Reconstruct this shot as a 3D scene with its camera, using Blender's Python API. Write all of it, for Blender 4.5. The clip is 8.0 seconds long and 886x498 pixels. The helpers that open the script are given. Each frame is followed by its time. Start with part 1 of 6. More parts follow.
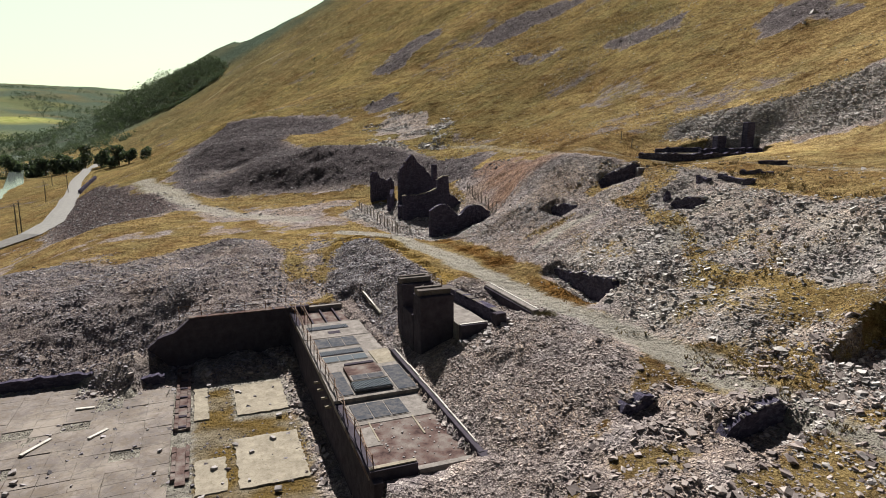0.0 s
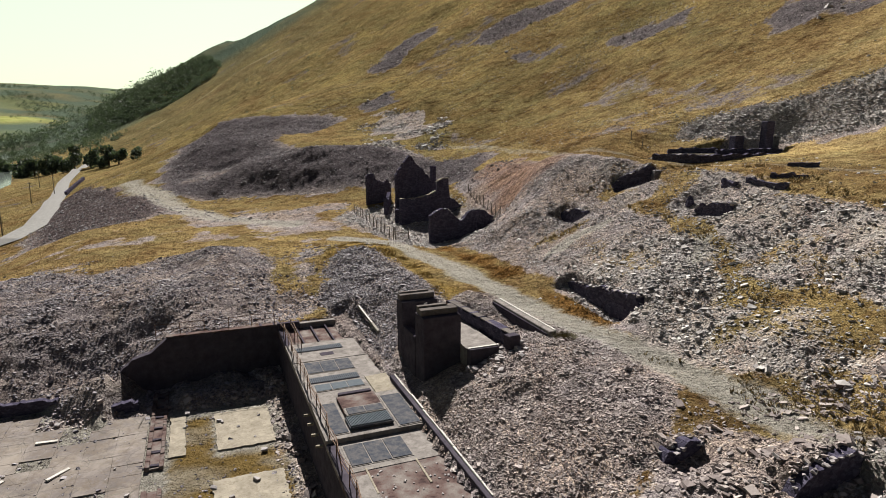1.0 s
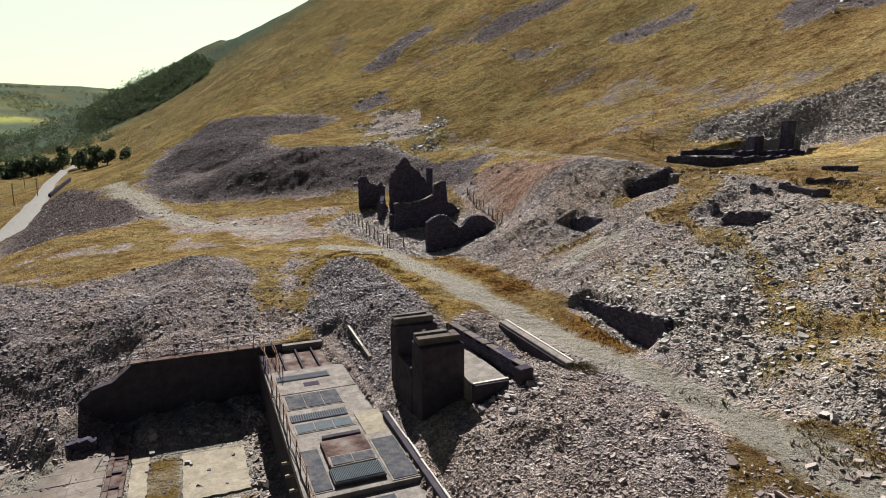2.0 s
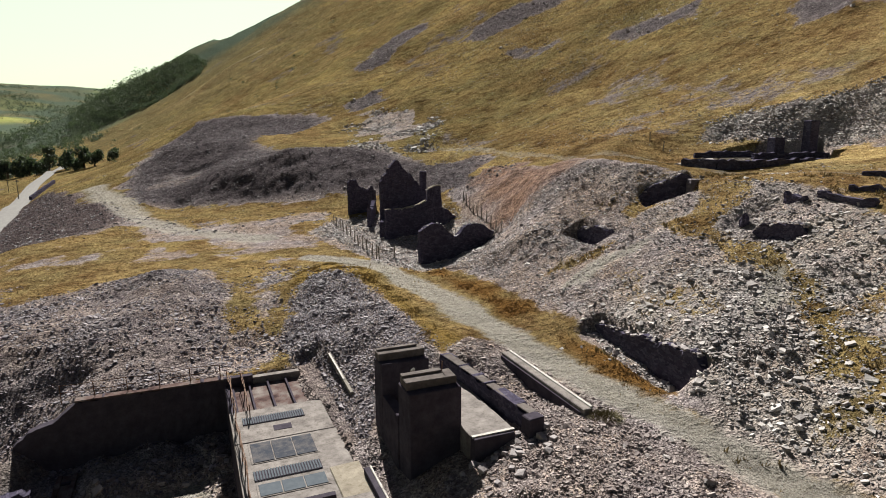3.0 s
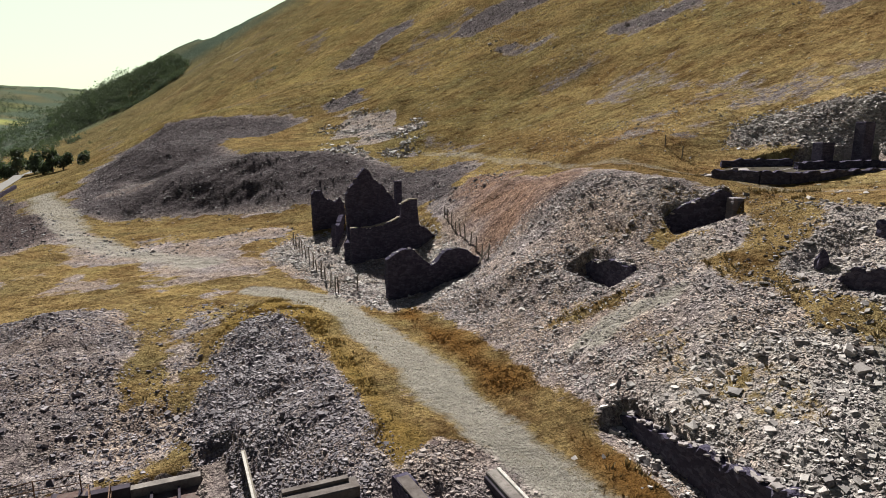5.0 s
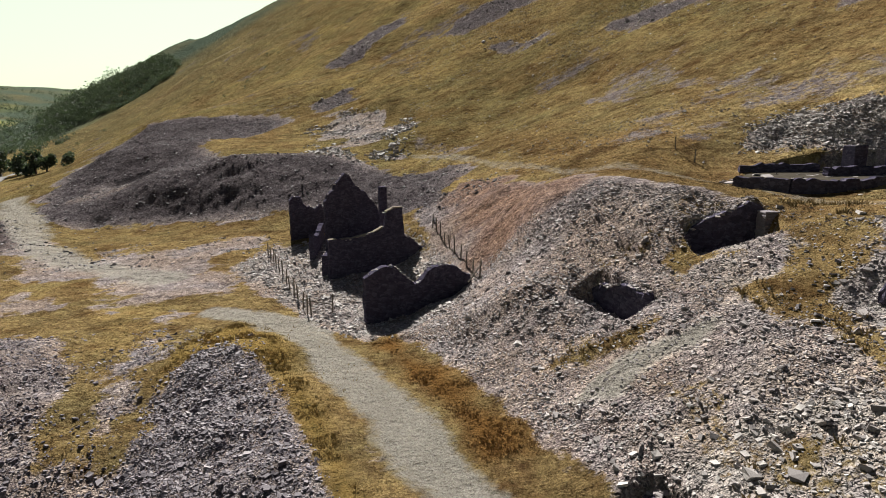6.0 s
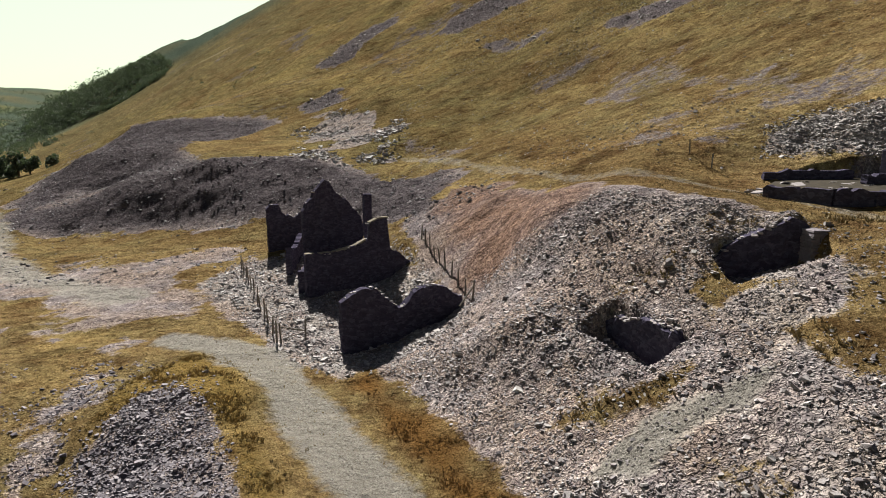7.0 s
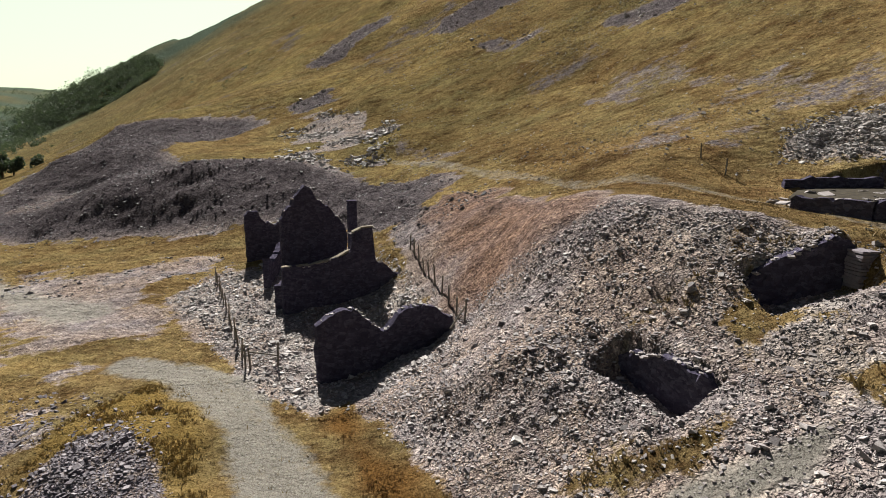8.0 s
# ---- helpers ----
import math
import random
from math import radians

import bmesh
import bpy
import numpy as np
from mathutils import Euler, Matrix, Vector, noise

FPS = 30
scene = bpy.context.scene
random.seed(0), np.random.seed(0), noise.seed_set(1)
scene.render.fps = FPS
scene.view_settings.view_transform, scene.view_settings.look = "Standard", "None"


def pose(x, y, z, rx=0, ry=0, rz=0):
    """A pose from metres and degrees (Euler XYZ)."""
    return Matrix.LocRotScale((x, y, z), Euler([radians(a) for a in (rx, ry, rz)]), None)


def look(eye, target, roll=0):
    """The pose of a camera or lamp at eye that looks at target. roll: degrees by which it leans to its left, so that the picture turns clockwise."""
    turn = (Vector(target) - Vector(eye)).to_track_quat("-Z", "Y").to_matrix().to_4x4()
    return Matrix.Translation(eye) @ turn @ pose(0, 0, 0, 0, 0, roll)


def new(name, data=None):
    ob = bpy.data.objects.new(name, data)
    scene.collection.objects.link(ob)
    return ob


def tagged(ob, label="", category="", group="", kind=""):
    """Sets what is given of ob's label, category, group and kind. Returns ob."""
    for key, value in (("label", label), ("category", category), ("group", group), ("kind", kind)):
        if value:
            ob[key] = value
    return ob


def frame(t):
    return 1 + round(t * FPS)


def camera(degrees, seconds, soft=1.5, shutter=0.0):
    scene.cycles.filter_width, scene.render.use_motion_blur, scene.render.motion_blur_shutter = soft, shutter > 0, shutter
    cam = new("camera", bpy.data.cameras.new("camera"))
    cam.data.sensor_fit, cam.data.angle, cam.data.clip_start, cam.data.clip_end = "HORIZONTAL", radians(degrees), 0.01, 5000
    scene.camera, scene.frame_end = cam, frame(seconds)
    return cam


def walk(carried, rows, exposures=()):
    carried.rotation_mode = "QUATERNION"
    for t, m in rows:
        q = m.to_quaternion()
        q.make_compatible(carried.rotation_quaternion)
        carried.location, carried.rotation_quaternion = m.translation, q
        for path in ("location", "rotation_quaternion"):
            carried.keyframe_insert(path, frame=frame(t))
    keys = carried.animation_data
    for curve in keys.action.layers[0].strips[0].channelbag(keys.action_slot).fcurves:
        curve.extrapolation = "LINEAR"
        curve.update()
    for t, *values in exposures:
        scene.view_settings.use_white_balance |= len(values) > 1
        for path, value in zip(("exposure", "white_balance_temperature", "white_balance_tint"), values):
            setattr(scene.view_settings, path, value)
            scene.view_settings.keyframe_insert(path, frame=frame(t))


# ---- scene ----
cam = camera(71.1, 8.0, soft=0.95)
PATH = [
    (0, (0.209, 0.032, 15.609), (0.203, 1.993, 15.214), 0.0),
    (0.5, (-0.228, 2.739, 15.569), (-0.225, 4.7, 15.174), 0.0),
    (1, (-0.562, 5.516, 15.549), (-0.552, 7.476, 15.153), -0.0),
    (1.1, (-0.63, 6.071, 15.545), (-0.617, 8.031, 15.148), -0.0),
    (1.5, (-0.805, 8.443, 15.529), (-0.788, 10.404, 15.133), -0.0),
    (1.7, (-0.869, 9.688, 15.52), (-0.849, 11.648, 15.124), -0.0),
    (2.8, (-0.766, 16.655, 15.459), (-0.728, 18.615, 15.063), 0.0),
    (3, (-0.628, 17.995, 15.457), (-0.588, 19.956, 15.062), -0.0),
    (3.5, (-0.247, 21.355, 15.453), (-0.2, 23.316, 15.059), -0.0),
    (4, (0.164, 24.782, 15.456), (0.219, 26.742, 15.063), -0.0),
    (4.5, (0.663, 28.229, 15.496), (0.726, 30.19, 15.104), -0.0),
    (4.7, (0.907, 29.632, 15.504), (0.972, 31.593, 15.113), -0.0),
    (5.8, (2.069, 37.06, 15.555), (2.153, 39.02, 15.165), 0.0),
    (6, (2.278, 38.401, 15.553), (2.363, 40.361, 15.164), 0.0),
    (6.5, (2.697, 41.683, 15.558), (2.789, 43.643, 15.171), 0.0),
    (7, (3.077, 44.751, 15.588), (3.178, 46.711, 15.203), 0.0),
    (7.2, (3.223, 45.873, 15.594), (3.328, 47.834, 15.213), -0.0),
    (7.5, (3.415, 47.383, 15.601), (3.528, 49.343, 15.219), 0.1),
    (8, (3.684, 49.529, 15.625), (3.804, 51.489, 15.244), 0.2),
]
walk(cam, [(t, look(eye, target, roll)) for t, eye, target, roll in PATH])

# ---- light ----
SUN_UP, SUN_LEFT = radians(37), radians(12)      # the sun stands ahead of the flight and a little to its left
world = bpy.data.worlds.new("daylight")
scene.world = world
world.use_nodes = True
wn = world.node_tree.nodes
sky = wn.new("ShaderNodeTexSky")
sky.sky_type = "NISHITA"
sky.sun_disc = False
sky.sun_elevation = SUN_UP
sky.sun_rotation = -SUN_LEFT
sky.air_density, sky.dust_density, sky.ozone_density = 1.0, 1.0, 1.0
wn["Background"].inputs["Strength"].default_value = 0.039
# the pale summer haze round the whole horizon, over the blue of the sky
aim = wn.new("ShaderNodeTexCoord")
parted = wn.new("ShaderNodeSeparateXYZ")
haze = wn.new("ShaderNodeValToRGB")
world.node_tree.links.new(aim.outputs["Generated"], parted.inputs[0])
world.node_tree.links.new(parted.outputs[2], haze.inputs[0])
haze.color_ramp.elements.new(0.42)
haze.color_ramp.elements.new(0.21)
for stop, (at, value) in zip(list(haze.color_ramp.elements), ((0.0, 1.0), (0.19, 0.97), (0.29, 0.06), (1.0, 0.03))):
    stop.position, stop.color = at, (value * 7.4, value * 9.3, value * 6.1, 1)
veil = wn.new("ShaderNodeMix")
veil.data_type, veil.blend_type = "RGBA", "ADD"
veil.inputs[0].default_value = 1.0
dim = wn.new("ShaderNodeMix")
dim.data_type, dim.blend_type = "RGBA", "MULTIPLY"
dim.inputs[0].default_value = 1.0
dim.inputs[7].default_value = (0.25, 0.215, 0.25, 1)
world.node_tree.links.new(sky.outputs["Color"], dim.inputs[6])
world.node_tree.links.new(dim.outputs[2], veil.inputs[6])
# it is brightest on the sun's side and dims towards the sky behind the flight
side = wn.new("ShaderNodeValToRGB")
for stop, (at, value) in zip(list(side.color_ramp.elements), ((0.2, 0.30), (0.80, 1.0))):
    stop.position, stop.color = at, (value, value, value, 1)
facing = wn.new("ShaderNodeMath")
facing.operation = "MULTIPLY_ADD"
facing.inputs[1].default_value, facing.inputs[2].default_value = 0.5, 0.5
sided = wn.new("ShaderNodeMix")
sided.data_type, sided.blend_type = "RGBA", "MULTIPLY"
sided.inputs[0].default_value = 1.0
world.node_tree.links.new(parted.outputs[1], facing.inputs[0])
world.node_tree.links.new(facing.outputs[0], side.inputs[0])
world.node_tree.links.new(haze.outputs[0], sided.inputs[6])
world.node_tree.links.new(side.outputs[0], sided.inputs[7])
world.node_tree.links.new(sided.outputs[2], veil.inputs[7])
world.node_tree.links.new(veil.outputs[2], wn["Background"].inputs["Color"])
sun = new("sun", bpy.data.lights.new("sun", "SUN"))
sun.data.energy, sun.data.angle, sun.data.color = 5.0, radians(0.53), (0.985, 0.958, 0.89)
sun.matrix_world = look((0, 0, 60), (math.sin(SUN_LEFT) * math.cos(SUN_UP), -math.cos(SUN_LEFT) * math.cos(SUN_UP), 60 - math.sin(SUN_UP)))
scene.view_settings.exposure = 1.33

# ---- lay of the land: break lines of the ground, x, y, z in metres ----
TRACK = [(22, 24, 1.0), (19, 30, 0.8), (16.4, 36, 0.7), (14.2, 41, 0.6), (12, 45.5, 0.7), (9.8, 49.8, 0.7), (7.8, 53.8, 0.6), (5.9, 57.5, 0.6), (3.6, 62, 0.6), (1.2, 68, 0.6), (-1.3, 73, 0.65), (-4.6, 79.6, 0.5), (-9.3, 86.5, 0.2), (-14.8, 90, 0.0)]
FAR_TRACK = [(-24, 102, 0.0), (-36, 111, -0.5), (-50, 124, -0.8), (-62, 142, -0.5), (-72, 156, -0.5), (-88, 180, -0.8)]
SCREE_TOE = [(17, 43, 1.6), (14.8, 46.6, 1.7), (12.3, 51, 1.1), (10.2, 57.5, 1.2), (9.2, 62, 1.7), (7.8, 66.5, 1.8), (6, 69.5, 1.1), (5, 76, 1.5), (3, 82, 1.0)]
SCREE_MID = [(20.1, 41.1, 3.3), (21.4, 49.1, 4.5), (18.7, 49.5, 4.1), (14.9, 57, 4.0), (13.7, 61.9, 4.1), (11.2, 64.2, 3.5), (10.2, 68.2, 3.2), (9.7, 74.4, 4.5), (7.2, 77.6, 4.0), (6.6, 84, 3.0), (8.6, 90, 4.4)]
SCREE_HIGH = [(25.7, 42, 4.7), (26, 48.5, 6.5), (24.7, 55, 7.1), (20.1, 54.5, 5.5), (16, 63.3, 5.5), (17.6, 65.4, 6.4), (15.4, 68.1, 6.0), (18.1, 69.5, 7.4), (17.2, 72.7, 7.3), (14.2, 79.5, 8.2), (11.3, 76.8, 5.6), (9.6, 83.1, 5.6)]
BENCH_LIP = [(33, 46, 10.0), (30.4, 49, 8.9), (27.4, 61, 10.0), (27.6, 66.7, 11.1), (25.5, 70.6, 10.5), (21.6, 79.2, 11.1), (18.5, 81.2, 11.2), (16, 83.6, 10.8), (13.2, 83.5, 9.0), (12.4, 89, 9.7), (11.4, 98.5, 8.4), (11, 104, 9.2), (9, 113, 8.7), (6.9, 124, 8.7), (2, 139, 9.0), (-8, 150, 9.2)]
BENCH = [(42, 50, 12.0), (37.9, 60, 11.4), (33, 70, 11.5), (28.3, 77.5, 10.7), (27.4, 86, 10.9), (24.5, 92, 11.4), (19.5, 100, 10.9), (17.5, 106, 10.8), (14, 118, 10.5), (9, 135, 10.8), (2, 154, 10.2)]
HILL_FOOT = [(62, 56, 17.0), (52, 78, 14.5), (47, 92, 14.0), (41, 95, 13.9), (31, 101.3, 14.0), (23.3, 99.8, 12.9), (24.4, 118.7, 14.3), (16, 140, 13.7), (11.7, 150.8, 12.9), (-7.9, 167.7, 12.2), (-18.8, 199, 14.4)]
HILL_LOW = [(90, 50, 30), (64, 84, 22.5), (47.3, 96.6, 18.1), (43.6, 121, 22.0), (41.4, 129, 22.8), (34, 151, 22.4), (21, 179, 22.8), (-8.8, 205.6, 20.5)]
HILL_MID = [(120, 60, 48), (80, 98, 34), (55.8, 110.6, 25.8), (60, 150, 37), (40, 210, 42), (10, 260, 43.5), (-19.2, 289, 41.5), (-30, 317, 45), (-75.4, 354.7, 36.3), (-151, 501, 45)]
HILL_HIGH = [(260, 80, 120), (170, 170, 100), (110, 260, 98), (40, 330, 86), (-26.8, 371, 65.5)]
SKYLINE = [(900, 500, 480), (420, 860, 420), (120, 930, 320), (-60, 950, 245), (-182, 950, 183), (-224, 950, 159), (-257, 950, 143), (-286, 950, 129), (-296, 950, 130), (-307, 950, 134), (-332, 950, 126), (-353, 950, 114), (-374, 950, 103), (-400, 950, 91), (-435, 950, 70), (-461, 950, 58), (-520, 965, 28), (-580, 985, 2)]
BEHIND_SKYLINE = [(900, 1300, 420), (300, 1500, 280), (-150, 1450, 150), (-430, 1350, 30)]
HEAP_TOE = [(-4, 118, 3.2), (-12, 128, 2.2), (-19.4, 134, 2.2), (-25, 137, 2.0), (-30.4, 138, 1.2), (-34.4, 138.5, 0.5), (-42.2, 140, -0.2), (-51.2, 142, -0.8), (-58, 142, -0.3), (-66.6, 147, -0.3)]
HEAP_LIP = [(-13.4, 149, 9.7), (-20.7, 152, 9.7), (-28, 153, 9.4), (-34.6, 154, 8.6), (-39.4, 154, 7.4), (-45.2, 152, 5.5), (-50.4, 150, 3.2), (-53.6, 148, 1.9), (-56.6, 146, 0.6)]
HEAP_CREST = [(-36, 228, 18.2), (-44, 234, 18.3), (-57, 240, 17.9), (-65, 243, 18.1), (-78, 252, 17.6), (-89, 258, 16.4)]
HEAP_FOOT = [(-47.5, 210, 12.6), (-55, 208, 12.2), (-62, 206, 10.5), (-69, 204, 9.4), (-78, 204, 8.2)]
HEAP_BACK = [(-21.6, 168, 10.3), (-29.5, 176, 10.8), (-37.6, 172, 10.3)]
HEAP_BROW = [(-42.8, 192, 12.0), (-49.4, 190, 11.8), (-55.9, 188, 10.4), (-62.2, 186, 9.3), (-72.3, 190, 8.6)]
HEAP_BOWL = [(-53.3, 176, 5.9), (-57.9, 174, 3.9), (-61.9, 171, 2.3), (-65, 168, 1.7), (-65.6, 158, 0.9)]
HEAP_FLANK = [(-92, 252, 12.0), (-89, 240, 9.6), (-86, 222, 6.6), (-81, 204, 5.2), (-76, 188, 4.0), (-73, 172, 1.5)]
LOW_SLOPE = [(-130, 280, 0.0), (-157, 328, -4.0), (-194, 450, 7.0)]
HILL_FAR = [(-179, 600, 63.5), (-211, 600, 46), (-250, 600, 23), (-277, 600, 11)]
HILL_WOOD = [(-267, 750, 69), (-312, 750, 40), (-393, 750, 8), (-320, 850, 92), (-416, 850, 48)]
KNOLLS = [(15.7, 84.3, 11.0), (13.1, 93.9, 10.1), (-8.8, 78, 1.3), (14.9, 51.6, 3.3), (15.0, 50, 2.9), (23.3, 64.8, 8.1), (-28.4, 81.2, 0.8), (-22, 298, 44.0)]
FLAT = [(-22, 83.3, -0.3), (-22.6, 105, 0.2), (-27.8, 102, -0.2), (-30.3, 84, -0.6), (-41.6, 99, -0.9), (-39, 115, -1.0), (-32.6, 119, 0.2), (-20, 114, 0.8), (-12, 100, 0.4), (-55, 130, -1.0), (-60, 105, -2.0)]
ROAD_HEAP = [(-66, 140, -0.8), (-76, 152, -2.0), (-90, 172, -1.8), (-100, 186, -2.6), (-112, 200, -4.0)]
ROAD = [(-70, 92, -8.2), (-80, 112, -8.6), (-91, 134, -9.0), (-97, 152, -9.2), (-112, 182, -9.6), (-136, 226, -10.4), (-170, 286, -11.2), (-212, 370, -11.5), (-262, 470, -12.0)]
RIVER = [(-150, 60, -18), (-160, 150, -18), (-185, 240, -18), (-230, 330, -18.5), (-330, 480, -20), (-520, 760, -22)]
VALLEY = [(-120, 0, -14), (-260, 200, -17), (-420, 420, -20), (-800, 900, -22), (-500, 1200, -20)]
FAR_HILLS = [(-900, 1900, 30), (-1225, 2500, 132), (-1344, 2500, 154), (-1497, 2500, 169), (-1740, 2500, 171), (-2200, 2400, 190), (-1500, 1200, 60), (-900, 300, 40), (-1500, 300, 160), (-600, -400, 20), (-300, 2600, 120), (1500, 2600, 300)]
LEFT_SCREE = [(-48.9, 73.1, -1.9), (-40.4, 73.9, -1.9), (-33.5, 70, -1.2), (-30.7, 74.8, -1.1), (-25, 74.5, 0.4), (-23.2, 70.3, -0.6), (-26.6, 64, -1.2), (-21.7, 75.9, -0.5), (-15.6, 68.7, -1.7), (-14, 73.7, -1.0)]
LEFT_SLOPE = [(-50, 66, -2.6), (-43.6, 66.4, -2.1), (-35.4, 61.3, -3.0), (-37.8, 57.8, -3.9), (-28, 60.1, -4.0), (-29, 55.8, -6.4), (-38, 50.8, -6.9), (-48, 46, -7.2)]
POOL_EDGE = [(-25, 57.3, -3.0), (-20.3, 60, -2.75), (-16, 61.5, -2.7), (-14, 66, -2.7), (-11.5, 60, -2.75)]
MIDDLE_HEAP = [(-11.1, 73.9, -0.1), (-9, 71.7, 0.2), (-9.5, 66, -1.2), (-7.8, 60.5, -1.6), (-5.6, 58, 0.0), (-5.9, 63.6, 0.5), (-2.6, 62.5, 0.8), (2.1, 60.7, 1.1), (-0.2, 66, 0.7), (-4.2, 72.3, 1.0), (-3.6, 74.3, 0.5), (-13.3, 76.3, 0.1)]
ENGINE_GROUND = [(-5.8, 52.6, -2.2), (-4.6, 55.5, -0.6), (-1, 57, 0.6), (3, 56.5, 0.7), (6, 50, 0.6), (6.4, 44.2, 0.7), (4.6, 43, -0.1), (1.2, 41.8, -0.9), (-0.3, 40.4, -1.8), (-2.1, 44.6, -2.6), (-3, 48.5, -2.8)]
RAMP = [(10.9, 38.9, 0.9), (8.8, 36, 0.2), (5.5, 37.8, -0.6), (3.1, 36.3, -1.2), (2.6, 32.8, -2.2), (6.2, 32.5, -1.3), (10.4, 31.1, -0.6), (11.8, 33.3, -0.4), (14.9, 33.2, 0.5), (17.6, 32.9, 0.8)]
NEAR_RIGHT = [(17.1, 40.5, 1.2), (20.3, 36, 1.6), (21.5, 30.6, 1.6), (25.5, 37.4, 3.8), (27.7, 44, 6.2), (30, 34, 5.5), (34, 22, 5.0)]
TERRACE = [(33, 92, 11.4), (36, 85, 11.6), (42, 87, 12.1), (30, 96.5, 11.6), (27, 91.5, 11.1)]
FRONT_FOOT = [(0.2, 86.4, 0.2), (2.5, 87.4, 0.5), (4.3, 88.1, 1.2), (6.2, 88.9, 2.2), (7.4, 89.5, 2.8)]
RUIN_FLOOR = [(-6.6, 100.7, 0.2), (-6, 97, 0.1), (-5, 94, 0.1), (0, 104, 0.9), (-2, 92, 0.0), (1, 97, 0.3), (2.6, 92, 0.5), (-9, 106, 0.6), (-4, 103, 0.5), (-13, 116, 0.9), (-4, 110, 1.3), (3, 101, 1.6), (-10, 112, 1.0)]
NEAR = [(3, 27, -2.6), (-1, 26, -3.0), (10, 24, -1.2), (0, 0, -4), (40, 0, 8), (-40, 10, -8), (0, -60, -5), (90, -60, 26), (-90, -60, -14), (300, -300, 90)]
LINES = [TRACK, FAR_TRACK, SCREE_TOE, SCREE_MID, SCREE_HIGH, BENCH_LIP, BENCH, HILL_FOOT, HILL_LOW, HILL_MID, HILL_HIGH, SKYLINE, HEAP_TOE, HEAP_LIP, HEAP_CREST, HEAP_FOOT, HEAP_BROW, HEAP_BOWL, HEAP_FLANK, HEAP_BACK, LOW_SLOPE, ROAD_HEAP, ROAD, RIVER]
SPOTS = [BEHIND_SKYLINE, HILL_FAR, HILL_WOOD, KNOLLS, FLAT, VALLEY, FAR_HILLS, LEFT_SCREE, LEFT_SLOPE, POOL_EDGE, MIDDLE_HEAP, ENGINE_GROUND, RAMP, NEAR_RIGHT, TERRACE, FRONT_FOOT, RUIN_FLOOR, NEAR]


def along(line, step):
    """Points along a line, no further apart than a share of their distance."""
    out = [line[0]]
    for a, b in zip(line, line[1:]):
        a, b = np.array(a, float), np.array(b, float)
        gap = np.linalg.norm(b - a)
        n = max(1, int(gap / max(step, 0.06 * np.linalg.norm((a + b)[:2] / 2))))
        out += [tuple(a + (b - a) * k / n) for k in range(1, n + 1)]
    return out


def hashed(ix, iy, seed):
    v = (ix.astype(np.int64) * 374761393 + iy.astype(np.int64) * 668265263 + seed * 974634777) & 0x7FFFFFFF
    v = ((v ^ (v >> 13)) * 1274126177) & 0x7FFFFFFF
    return ((v ^ (v >> 16)) & 0xFFFF) / 65535.0


def grain(x, y, size, seed=0):
    """Smooth value noise, -1 to 1, with cells of that size."""
    u, v = np.asarray(x) / size, np.asarray(y) / size
    iu, iv = np.floor(u), np.floor(v)
    fu, fv = u - iu, v - iv
    fu, fv = fu * fu * (3 - 2 * fu), fv * fv * (3 - 2 * fv)
    a, b = hashed(iu, iv, seed), hashed(iu + 1, iv, seed)
    c, d = hashed(iu, iv + 1, seed), hashed(iu + 1, iv + 1, seed)
    return 2 * ((a * (1 - fu) + b * fu) * (1 - fv) + (c * (1 - fu) + d * fu) * fv) - 1


def smooth(a, b, v):
    v = np.clip((v - a) / (b - a), 0, 1)
    return v * v * (3 - 2 * v)


BASE = np.array([p for line in LINES for p in along(line, 5.0)] + [p for group in SPOTS for p in group])
SOFT = 1.6


def kernel(x, y):
    return np.sqrt((x[:, None] - BASE[None, :, 0]) ** 2 + (y[:, None] - BASE[None, :, 1]) ** 2 + SOFT ** 2)


_n = len(BASE)
_poly = np.c_[np.ones(_n), BASE[:, :2]]
_system = np.block([[kernel(BASE[:, 0], BASE[:, 1]) - 0.35 * np.eye(_n), _poly], [_poly.T, np.zeros((3, 3))]])
_weights = np.linalg.solve(_system, np.r_[BASE[:, 2], 0, 0, 0])

# the pool's own axes: s runs along the walkway towards the flight's start, w to the walkway's side
POOL, ALONG, ACROSS = (-15.6, 60.3), (0.365, -0.931), (0.931, 0.365)


def pool(s, w, z=0.0):
    return Vector((POOL[0] + s * ALONG[0] + w * ACROSS[0], POOL[1] + s * ALONG[1] + w * ACROSS[1], z))


def bare(x, y):
    """The height of the ground without its fine relief and cuts."""
    x, y = np.atleast_1d(np.asarray(x, float)), np.atleast_1d(np.asarray(y, float))
    out = np.empty(len(x))
    for k in range(0, len(x), 4000):
        a, b = x[k:k + 4000], y[k:k + 4000]
        out[k:k + 4000] = kernel(a, b) @ _weights[:_n] + _weights[_n] + _weights[_n + 1] * a + _weights[_n + 2] * b
    return out

# ---- zones of the ground, as outlines in plan ----
SCREE_LEFT = [(-90, 100), (-62, 82), (-52, 78), (-41.5, 76), (-36.9, 79.5), (-31, 83), (-25, 83), (-20.5, 79), (-18.2, 70), (-16.5, 62), (-24, 57), (-26, 50), (-60, 40), (-90, 60)]
HEAP_MIDDLE = [(-14.2, 73), (-13, 78), (-11, 80.2), (-8, 77.5), (-4.6, 70), (-1.8, 63.5), (0.3, 58.5), (-1, 55), (-4.9, 50.3), (-7.4, 53.2), (-10.6, 60.8), (-13.2, 66.6)]
GRAVEL = [(-4.5, 50), (-1, 58), (3.4, 58.5), (6, 55), (9, 48.5), (12.4, 43), (13, 38.5), (11.6, 35), (8.5, 31), (5, 24), (-2, 24), (-6, 36)]
